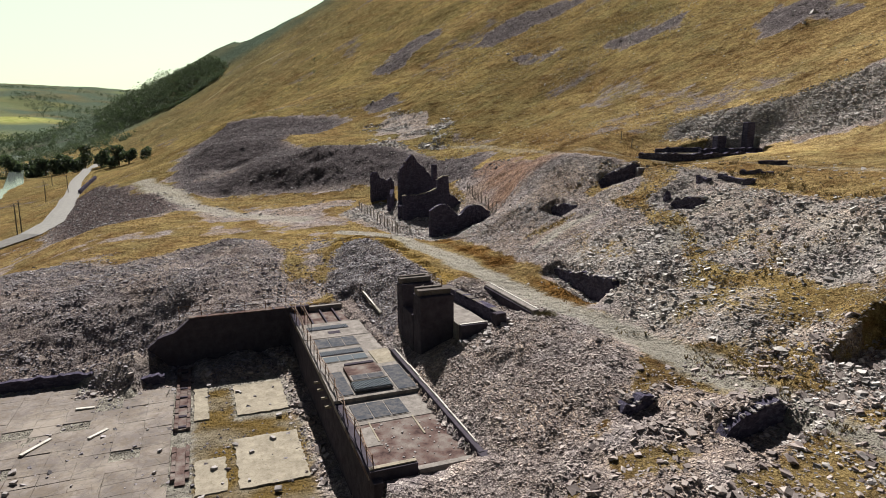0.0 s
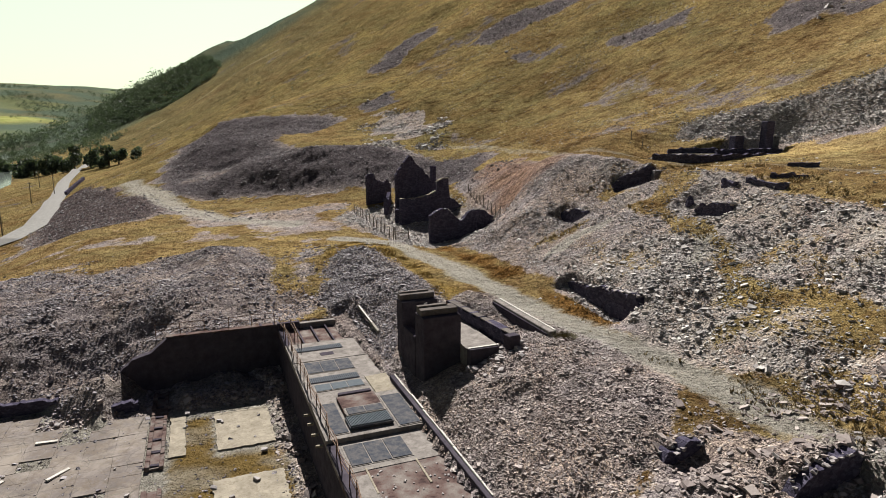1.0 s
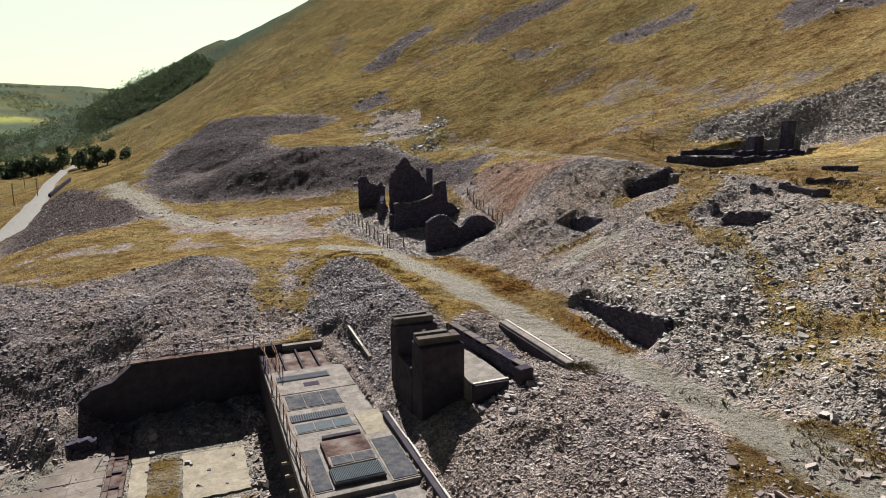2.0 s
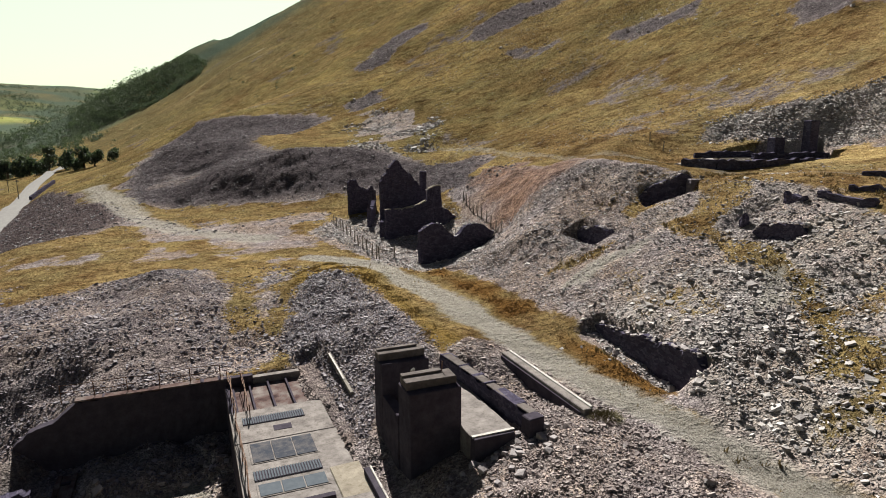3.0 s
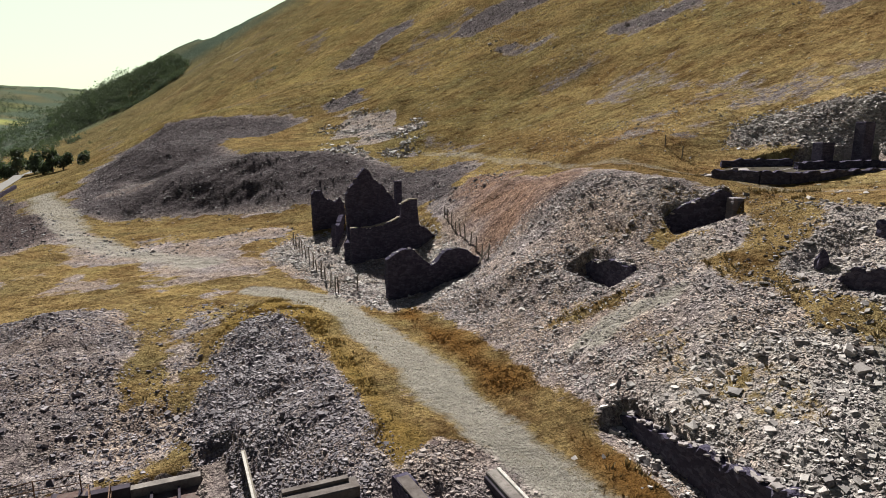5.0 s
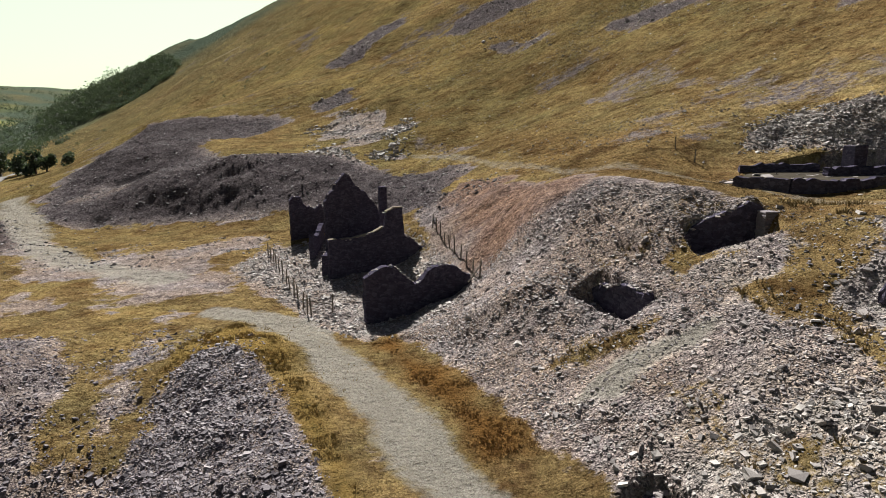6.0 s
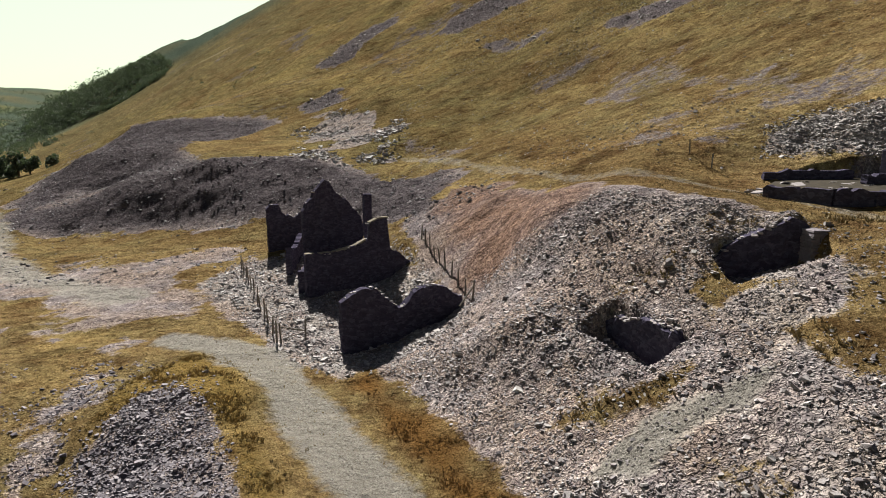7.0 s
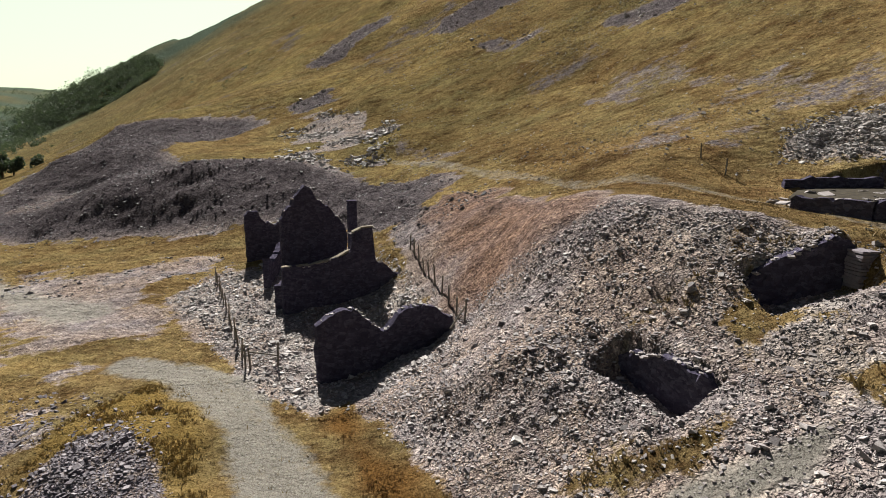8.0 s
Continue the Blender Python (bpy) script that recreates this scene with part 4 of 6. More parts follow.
def stones_on(parent, places, meshes, material, seed, turn=40):
    """Loose cap stones, each a part."""
    rng = random.Random(seed)
    for x, y, z in places:
        ob = new("stone", rng.choice(meshes))
        if not ob.data.materials:
            ob.data.materials.append(material)
        ob.parent = parent
        k = rng.uniform(0.4, 1.25)
        ob.matrix_basis = pose(x, y, z, rng.uniform(-16, 16), rng.uniform(-16, 16), rng.uniform(-turn, turn)) @ Matrix.Diagonal((k, k * rng.uniform(0.8, 1.2), k, 1))


CAP_STONES = stone_meshes(9, 0.30, 0.34, 3)
PALE_CAPS = stone_meshes(8, 0.36, 0.26, 4)

wall = at_pool("retaining_wall", "tall concrete retaining wall, coloured as in shade, at the end of the drained pool", "wall")
part("wall_face", ragged([(-13.77, -6.01), (-12.97, -4.91), (-11.94, -4.26), (-10.68, -3.96), (-9.34, -2.77), (-9.20, -2.70), (0.62, -2.66)], lambda x: -8.0, 0.7, 11, 0.3, 0.035), SHADED_CONCRETE, wall)
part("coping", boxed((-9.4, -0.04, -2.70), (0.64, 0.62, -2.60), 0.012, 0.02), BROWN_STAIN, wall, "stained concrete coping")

wall = at_pool("walkway_wall", "long concrete wall carrying the walkway, coloured as in shade", "wall")
part("wall_face", boxed((0.02, -33.0, -8.0), (0.62, -0.02, -3.02), 0.0, 0.03), SHADED_CONCRETE, wall)
for y in (-17.2, -18.6, -20.1, -21.6):
    part("bracket", boxed((-0.42, y - 0.05, -3.75), (0.05, y + 0.09, -3.6), 0.01, 0.01), PALE_CONCRETE, wall, "pale broken bracket")

wall = at_pool("boundary_wall", "low broken stone wall at the foot of the scree", "wall", "low pool walls")
part("wall_face", ragged([(-41, -6.3), (-34, -6.35), (-28, -6.45), (-22, -6.3), (-19.5, -6.35), (-17.2, -6.6), (-16.4, -7.1)], lambda x: -7.9, 0.55, 12, 0.3, 0.04), SHADED_WALLING, wall)
wall.location += Vector((ALONG[0] * 1.2, ALONG[1] * 1.2, 0))
wall = at_pool("boundary_wall", "short broken stone wall stub on the pool floor", "wall", "low pool walls")
part("wall_face", ragged([(-14.8, -6.75), (-14.0, -6.5), (-12.6, -6.4), (-11.6, -6.65)], lambda x: -7.9, 0.6, 13, 0.24, 0.05), SHADED_WALLING, wall)
wall.location += Vector((ALONG[0] * 3.9, ALONG[1] * 3.9, 0))

# the kerbed channel that divides the pool's floor
channel = at_pool("floor_channel", "rusty brown kerbed channel across the concrete pool floor", "channel")
rng = random.Random(21)
for k in range(22):
    y = -1.2 - 0.92 * k
    if k in (14, 15, 16):
        continue
    part("kerb", boxed((-10.62, y - 0.88, -7.5), (-10.32, y, -7.06 + rng.uniform(-0.06, 0.04)), 0.03, 0.03), BROWN_STAIN, channel)
    part("kerb", boxed((-9.72, y - 0.88, -7.5), (-9.45, y, -7.10 + rng.uniform(-0.06, 0.04)), 0.03, 0.03), BROWN_STAIN, channel)
for far, near in ((-1.2, -14.0), (-16.9, -22.0)):
    part("channel_bed", boxed((-10.34, near, -7.5), (-9.70, far, -7.22), 0.0, 0.0), BROWN_STAIN, channel)
for k in range(7):
    part("cross_bar", boxed((-10.33, -2.4 - 1.9 * k, -7.3), (-9.71, -2.1 - 1.9 * k, -7.13), 0.03, 0.02), SHADED_CONCRETE, channel)

# broken slabs of the pool floor
slabs = at_pool("pool_floor", "cracked grey concrete floor slabs of the drained pool", "floor", kind="structure")
rng = random.Random(22)


def slab_meshes(n, seed):
    out = []
    r = random.Random(seed)
    for _ in range(n):
        bm = bmesh.new()
        ring = [bm.verts.new(p) for p in ((-0.99, -0.75, 0), (0.99, -0.75, 0), (0.99, 0.75, 0), (-0.99, 0.75, 0))]
        for v in ring:
            v.co += Vector((r.uniform(-0.02, 0.02), r.uniform(-0.02, 0.02), 0))
        f = bm.faces.new(ring)
        up = bmesh.ops.extrude_face_region(bm, geom=[f])["geom"]
        for v in up:
            if isinstance(v, bmesh.types.BMVert):
                v.co.z += 0.16 + r.uniform(-0.012, 0.012)
                v.co.x *= 0.99
                v.co.y *= 0.988
        bmesh.ops.recalc_face_normals(bm, faces=bm.faces)
        me = bpy.data.meshes.new("floor_slab")
        bm.to_mesh(me)
        bm.free()
        me.materials.append(POOL_SLAB)
        out.append(me)
    return out


def pool_slab_material():
    m = Nodes("pool_slab", 0.92)
    where = m.add("ShaderNodeNewGeometry").outputs["Position"]
    base = m.ramp(m.noise(0.45, 6, 0.7, where), (0.3, (0.074, 0.060, 0.056)), (0.5, (0.122, 0.101, 0.094)), (0.72, (0.195, 0.166, 0.151)))
    v = random_of(m)
    base = m.mix(1.0, base, m.ramp(v, (0.0, 0.90), (1.0, 1.05)), "MULTIPLY")
    dirt = m.ramp(m.noise(1.3, 8, 0.78, where), (0.46, 0.0), (0.58, 0.85))
    base = m.mix(dirt, base, (0.105, 0.080, 0.062))
    wash = m.ramp(m.noise(0.22, 7, 0.75, where), (0.50, 0.0), (0.66, 0.7))
    base = m.mix(wash, base, (0.22, 0.187, 0.160))
    crack = m.cells(0.9, "Distance", "DISTANCE_TO_EDGE", where)
    base = m.mix(m.ramp(crack, (0.0, 0.7), (0.018, 0.0)), base, (0.05, 0.045, 0.035))
    return m.done(base, m.bump(m.noise(9, 6, 0.75, where), 0.5, 0.03))


POOL_SLAB = pool_slab_material()
slab_pool = slab_meshes(9, 5)
for i in range(14):
    for j in range(20):
        x, y = -37.5 + 1.98 * i, -2.9 - 1.5 * j
        if x > -11.3 or (j < 2 and x > -18) or rng.random() < 0.07:
            continue
        ob = new("floor_slab", rng.choice(slab_pool))
        ob.parent = slabs
        ob.matrix_basis = pose(x, y, -7.445 + rng.uniform(-0.03, 0.015), rng.uniform(-0.7, 0.7), rng.uniform(-0.7, 0.7), rng.uniform(-0.5, 0.5))


def bay(lo, hi, top, seed):
    """A low slab with a broken outline."""
    r = random.Random(seed)
    bm = bmesh.new()
    ring = []
    corners = [lo, (hi[0], lo[1]), hi, (lo[0], hi[1])]
    for (ax, ay), (bx, by) in zip(corners, corners[1:] + corners[:1]):
        n = max(2, int(math.hypot(bx - ax, by - ay) / 0.3))
        for k in range(n):
            ring.append((ax + (bx - ax) * k / n + r.uniform(-0.07, 0.07), ay + (by - ay) * k / n + r.uniform(-0.07, 0.07)))
    f = bm.faces.new([bm.verts.new((x, y, top)) for x, y in ring])
    down = bmesh.ops.extrude_face_region(bm, geom=[f])["geom"]
    for v in down:
        if isinstance(v, bmesh.types.BMVert):
            v.co.z -= 0.3
    bmesh.ops.recalc_face_normals(bm, faces=bm.faces)
    return bm


# smooth pale bays on the other side of the channel
for k, (lo, hi) in enumerate((((-9.2, -12.8), (-8.1, -6.4)), ((-6.0, -13.0), (-1.9, -6.9)), ((-9.1, -23.6), (-7.1, -19.2)), ((-6.4, -23.8), (-1.9, -17.0)), ((-1.3, -29.5), (-0.4, -16.4)))):
    part("floor_bay", bay(lo, hi, -7.255, 230 + k), PALE_CONCRETE, slabs, "pale cracked concrete bay")

# debris on the floor
BLOCKS = stone_meshes(8, 0.62, 0.55, 9)
rng = random.Random(23)
for k in range(40):
    s, w = rng.uniform(4, 25), rng.choice((rng.uniform(-9, -1.2), rng.uniform(-36, -11)))
    p = pool(s, w)
    ob = tagged(new("rubble_block", rng.choice(BLOCKS)), "grey broken concrete block lying on the pool floor", "rubble", "blocks on the pool floor")
    if not ob.data.materials:
        ob.data.materials.append(SLATE)
    k2 = rng.uniform(0.25, 0.75)
    ob.matrix_world = pose(p.x, p.y, -7.28 + 0.13 * k2, rng.uniform(-15, 15), rng.uniform(-15, 15), rng.uniform(0, 360)) @ Matrix.Diagonal((k2, k2 * rng.uniform(0.6, 1.2), k2 * rng.uniform(0.6, 1.1), 1))
for (s, w), a, n in (((12.4, -15.9), 70, 1.7), ((13.0, -19.8), 78, 2.6), ((7.2, -17.5), 20, 1.4)):
    p = pool(s, w)
    ob = part("plank", boxed((-n / 2, -0.14, 0), (n / 2, 0.14, 0.10), 0.01, 0.01), BLEACHED)
    ob.matrix_world = pose(p.x, p.y, -7.28, 0, 2, a)
    tagged(ob, "bleached plank lying on the pool floor", "plank", "planks on the pool floor")

# ================= the walkway =================
deck = at_pool("walkway", "concrete walkway deck with dark inspection hatches", "walkway")


def deck_part(name, lo, hi, mat, label="", jitter=0.01, bevel=0.015):
    """lo, hi: w, s, z."""
    return part(name, boxed((lo[0], -hi[1], lo[2]), (hi[0], -lo[1], hi[2]), jitter, bevel), mat, deck, label)


deck_part("deck_slab", (0.0, 5.2, -3.3), (5.9, 9.5, -2.92), CONCRETE)
deck_part("deck_slab", (0.0, 9.5, -3.3), (6.0, 17.2, -2.95), CONCRETE)
deck_part("deck_slab", (0.0, 17.2, -3.3), (6.2, 22.75, -2.80), CONCRETE)
deck_part("deck_slab", (0.0, 22.75, -3.4), (6.1, 26.2, -3.08), CONCRETE)
deck_part("deck_slab", (0.0, 26.2, -3.4), (6.1, 32.3, -3.12), BROWN_STAIN, "rust-stained concrete bay")
deck_part("deck_slab", (0.0, 0.2, -3.5), (5.2, 5.2, -3.20), BROWN_STAIN, "rust-stained sunken bay")
for w in (0.05, 1.6, 2.9, 4.2):
    deck_part("bay_rib", (w, 0.3, -3.3), (w + 0.14, 5.2, -2.96), SHADED_CONCRETE)
deck_part("end_wall", (0.0, -0.1, -3.3), (2.0, 0.35, -2.45), SHADED_CONCRETE)
deck_part("end_kerb", (2.0, -0.28, -3.4), (5.35, 0.24, -2.70), CONCRETE)
HATCH = Nodes("steel_hatch", 0.55)
HATCH = HATCH.done(HATCH.mix(HATCH.ramp(HATCH.noise(1.6, 7, 0.78), (0.42, 0.0), (0.66, 0.8)), (0.042, 0.047, 0.060), (0.125, 0.112, 0.108)), HATCH.bump(HATCH.noise(26), 0.3, 0.01), 0.9, 0.0)
HATCH.node_tree.nodes["Principled BSDF"].inputs["Specular IOR Level"].default_value = 0.02
GRATE = Nodes("grey_grating", 0.7)
GRATE = GRATE.done(GRATE.mix(GRATE.noise(3.0, 5), (0.055, 0.066, 0.080), (0.115, 0.128, 0.142)), GRATE.bump(GRATE.noise(20), 0.3, 0.01), 0.95, 0.0)
GRATE.node_tree.nodes["Principled BSDF"].inputs["Specular IOR Level"].default_value = 0.02


def hatch_row(w0, w1, s0, s1, z, n, mat=None):
    deck_part("hatch_frame", (w0 - 0.10, s0 - 0.10, z - 0.05), (w1 + 0.10, s1 + 0.10, z + 0.015), CONCRETE, "worn hatch surround")
    d = (w1 - w0) / n
    for k in range(n):
        deck_part("hatch", (w0 + d * k + 0.03, s0, z + 0.0), (w0 + d * (k + 1) - 0.03, s1, z + 0.045), mat or HATCH, "dark steel hatch plate", 0.006)


def grating(w0, w1, s0, s1, z, n, label):
    deck_part("grating_frame", (w0, s0, z - 0.04), (w1, s1, z + 0.01), SHADED_CONCRETE)
    d = (w1 - w0) / n
    for k in range(n):
        deck_part("grating_bar", (w0 + d * k, s0 + 0.03, z), (w0 + d * (k + 0.55), s1 - 0.03, z + 0.06), GRATE, label, 0.0, 0.0)


grating(0.7, 4.5, 6.3, 7.3, -2.90, 26, "blue-grey grating bar")
deck_part("drain_cover", (2.4, 7.9, -2.94), (3.5, 8.6, -2.89), SHADED_CONCRETE)
hatch_row(0.8, 4.4, 9.8, 12.0, -2.94, 3)
grating(0.7, 4.3, 12.9, 13.9, -2.93, 24, "blue-grey grating bar")
hatch_row(0.8, 4.3, 14.3, 15.4, -2.94, 3, GRATE)
deck_part("lip", (2.0, 16.75, -2.95), (4.3, 17.1, -2.62), SHADED_CONCRETE)
hatch_row(0.55, 1.55, 17.9, 22.2, -2.79, 1)
deck_part("raised_cover", (1.75, 17.5, -2.9), (4.35, 20.2, -2.55), BROWN_STAIN, "brown raised concrete cover")
hatch_row(1.9, 4.3, 19.5, 20.4, -2.56, 2)
hatch_row(4.65, 6.05, 18.0, 22.5, -2.79, 1)
for k in range(30):
    deck_part("corrugation", (1.7 + 0.088 * k, 20.7, -2.62), (1.7 + 0.088 * k + 0.05, 22.0, -2.50), GRATE, "corrugated grey sheet ridge", 0.0, 0.0)
deck_part("sheet", (1.62, 20.62, -2.75), (4.40, 22.08, -2.60), HATCH, "dark corrugated cover sheet")
hatch_row(0.85, 4.45, 23.3, 25.6, -3.07, 3)
for w in (1.5, 4.4):
    deck_part("bay_rib", (w, 26.0, -3.2), (w + 0.12, 28.6, -3.06), PALE_CONCRETE)
deck_part("bay_patch", (0.5, 26.6, -3.2), (1.6, 29.0, -3.08), CONCRETE)
# one kerb in two tones: shade painted on its face, sunlight on its top
deck_part("end_kerb", (0.0, 32.0, -4.2), (2.7, 32.45, -2.62), SHADED_CONCRETE)
deck_part("end_kerb", (0.02, 31.98, -2.62), (2.68, 32.3, -2.55), PALE_CONCRETE, "kerb top made pale for the sunlight on it")
deck_part("end_step", (2.75, 32.05, -3.4), (6.1, 32.5, -3.02), CONCRETE)
deck_part("sand_patch", (4.6, 14.0, -3.0), (6.2, 17.8, -2.86), PALE_CONCRETE, "pale sandy concrete apron", 0.08, 0.04)
rng = random.Random(31)
for k in range(60):
    w, s = rng.uniform(1.5, 5.9), rng.uniform(26.3, 31.8)
    ob = new("stone", rng.choice(CAP_STONES))
    if not ob.data.materials:
        ob.data.materials.append(SLATE)
    ob.parent = deck
    ob.matrix_basis = pose(w, -s, -3.09, rng.uniform(-15, 15), rng.uniform(-15, 15), rng.uniform(0, 360)) @ Matrix.Scale(rng.uniform(0.2, 0.5), 4)

kerb = at_pool("kerb_wall", "low kerb wall, coloured as in shade, with a bleached timber on top", "kerb wall")
part("wall_face", boxed((6.15, -32.9, -4.0), (6.55, -15.5, -2.46), 0.02, 0.03), SHADED_CONCRETE, kerb)
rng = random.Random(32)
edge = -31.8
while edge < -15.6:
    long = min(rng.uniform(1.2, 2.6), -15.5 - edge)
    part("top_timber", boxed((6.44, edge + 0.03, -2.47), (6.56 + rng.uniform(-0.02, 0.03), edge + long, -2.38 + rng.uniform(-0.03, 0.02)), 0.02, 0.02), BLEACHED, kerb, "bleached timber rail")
    edge += long
for k in range(9):
    part("stain", boxed((6.10, -17.6 - 1.7 * k, -2.9), (6.16, -17.4 - 1.7 * k, -2.75), 0.01, 0.0), PALE_CONCRETE, kerb)
part("end_block", boxed((6.1, -33.6, -4.0), (6.75, -32.7, -2.5), 0.03, 0.04), SHADED_CONCRETE, kerb)

rail = at_pool("fallen_rail", "long timber lying on the scree beside the walkway", "timber")
ends = []
for s, w in ((0.9, 7.5), (7.4, 7.6)):
    p = pool(s, w)
    ends.append(Vector((w, -s, float(height_at(p.x, p.y)[0]) + 0.14)))
tilt = ends[1] - ends[0]
ob = part("rail", boxed((-0.11, 0, -0.14), (0.11, tilt.length, 0.10), 0.015, 0.02), TIMBER, rail)
ob.matrix_basis = Matrix.Translation(ends[0]) @ tilt.to_track_quat("Y", "Z").to_matrix().to_4x4()
ob = part("top_timber", boxed((-0.02, 0.2, 0.09), (0.10, tilt.length * 0.7, 0.14), 0.01, 0.01), BLEACHED, rail, "bleached upper face")
ob.matrix_basis = Matrix.Translation(ends[0]) @ tilt.to_track_quat("Y", "Z").to_matrix().to_4x4()


def railing(points, label, height, seed, rails=2, lean=0.05):
    rng = random.Random(seed)
    base = thing("railing", *points[0], label, "railing", "pool railings")
    o = Vector(points[0])
    tops = []
    for p in points:
        a = Vector(p) - o
        b = a + Vector((rng.uniform(-lean, lean), rng.uniform(-lean, lean), height * rng.uniform(0.93, 1.05)))
        part("post", beam(bmesh.new(), a - Vector((0, 0, 0.25)), b, 0.035), RUST, base)
        tops.append((a, b))
    for f in [0.97, 0.52, 0.75][:rails]:
        for (a0, b0), (a1, b1) in zip(tops, tops[1:]):
            p, q = a0.lerp(b0, f), a1.lerp(b1, f)
            mid = p.lerp(q, 0.5) + Vector((rng.uniform(-0.03, 0.03), rng.uniform(-0.03, 0.03), rng.uniform(-0.07, 0.02)))
            bm = beam(bmesh.new(), p, mid, 0.024, 5)
            part("rail", beam(bm, mid, q, 0.024, 5), RUST, base)
    return base


railing([tuple(pool(0.3 + 1.6 * k, 0.28, -2.95)) for k in range(21)], "bent rusty tube railing along the walkway edge", 1.15, 41, 3, 0.16)
railing([tuple(pool(-0.35, -0.2 - 2.0 * k, -2.60)) for k in range(6)], "thin rusty railing on top of the retaining wall", 1.1, 42, 2, 0.05)
railing([tuple(pool(0.5 + 2.0 * k, 1.2, -2.95)) for k in range(4)], "short rusty inner railing beside the sunken bay", 1.0, 43, 2, 0.08)

# ================= the engine house stumps =================
house = at_pool("engine_base", "pair of tall concrete engine blocks, coloured as in shade, with stepped tops", "engine base")
part("rear_block", boxed((7.8, -13.5, -3.2), (10.65, -12.15, 2.30), 0.03, 0.05), SHADED_CONCRETE, house)
part("rear_cap", boxed((7.85, -12.95, 2.28), (10.6, -12.2, 2.72), 0.02, 0.04), LIT_CAP_CONCRETE, house)
part("rear_cap_ledge", boxed((7.9, -12.45, 2.70), (10.3, -12.15, 2.84), 0.02, 0.02), LIT_CAP_CONCRETE, house)
part("front_block", boxed((7.95, -17.8, -3.4), (10.8, -16.1, 2.30), 0.03, 0.05), SHADED_CONCRETE, house)
part("front_cap", boxed((8.0, -17.25, 2.28), (10.75, -16.15, 2.70), 0.02, 0.04), LIT_CAP_CONCRETE, house)
part("front_cap_ledge", boxed((8.0, -16.55, 2.68), (10.2, -16.15, 2.82), 0.02, 0.02), LIT_CAP_CONCRETE, house)
part("link_wall", boxed((7.85, -16.15, -3.2), (8.45, -13.45, 0.5), 0.03, 0.04), SHADED_CONCRETE, house)
part("link_wall", boxed((10.2, -16.15, -2.0), (10.75, -13.45, 0.2), 0.03, 0.04), SHADED_CONCRETE, house)
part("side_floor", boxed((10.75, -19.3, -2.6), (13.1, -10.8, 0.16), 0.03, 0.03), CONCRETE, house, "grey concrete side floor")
part("side_step", boxed((10.6, -19.75, -2.6), (12.9, -19.25, 0.30), 0.03, 0.03), SHADED_CONCRETE, house)
part("step_edge", boxed((10.6, -19.55, 0.30), (12.95, -19.35, 0.37), 0.01, 0.01), BLEACHED, house, "pale step edge")
ob = part("rod", beam(bmesh.new(), (10.25, -16.4, 2.6), (10.28, -16.4, 3.25), 0.03), RUST, house)
ob = part("leaning_plank", boxed((-0.13, -0.06, 0), (0.13, 0.06, 1.25), 0.01, 0.01), BLEACHED, house, "bleached leaning plank")
ob.matrix_basis = pose(8.95, -15.2, 1.75, 28, -18, 20)

low = at_pool("low_wall", "low dark stone wall beside the engine blocks", "wall", "low walls by the track")
bm = ragged([(-0.2, 1.02), (3, 1.05), (6, 1.0), (9.8, 1.04)], lambda x: -0.8, 0.72, 52, 0.3, 0.03)
bmesh.ops.rotate(bm, verts=bm.verts, cent=(0, 0, 0), matrix=Matrix.Rotation(radians(-90 + 5.5), 3, "Z"))
part("wall_face", bm, SHADED_WALLING, low).location = (12.75, -10.3, 0)
ob = part("coping", boxed((0.0, 0.05, 1.03), (9.3, 0.62, 1.10), 0.03, 0.03), LIT_CAP_CONCRETE, low, "worn grey coping")
ob.matrix_basis = pose(12.75, -10.4, 0, 0, 0, -84.5)
ob = part("pier", boxed((-0.45, -0.35, -0.8), (0.45, 0.45, 1.12), 0.03, 0.05), SHADED_CONCRETE, low)
ob.matrix_basis = pose(13.75, -20.0, 0, 0, 0, 5)

low = at_pool("track_kerb", "low concrete kerb with a white weathered timber edge", "kerb", "low walls by the track")
part("wall_face", boxed((16.5, -20.4, -0.2), (17.05, -11.4, 1.10), 0.03, 0.04), CONCRETE, low)
# a darker sheet that paints the kerb's shaded side
part("side_face", boxed((16.38, -20.2, -0.2), (16.52, -11.5, 0.92), 0.02, 0.02), SHADED_CONCRETE, low)
part("top_timber", boxed((16.96, -20.3, 1.08), (17.12, -11.5, 1.17), 0.02, 0.02), BLEACHED, low, "white weathered timber")

rng = random.Random(53)
for k in range(26):
    s, w = rng.uniform(19.4, 22.5), rng.uniform(10.4, 14.6)
    p = pool(s, w)
    ob = tagged(new("fallen_stone", rng.choice(BLOCKS)), "grey angular stone fallen from the engine base", "stone", "stones below the engine base")
    k2 = rng.uniform(0.3, 0.8)
    ob.matrix_world = pose(p.x, p.y, float(height_at(p.x, p.y)[0]) + 0.05, rng.uniform(-20, 20), rng.uniform(-20, 20), rng.uniform(0, 360)) @ Matrix.Scale(k2, 4)

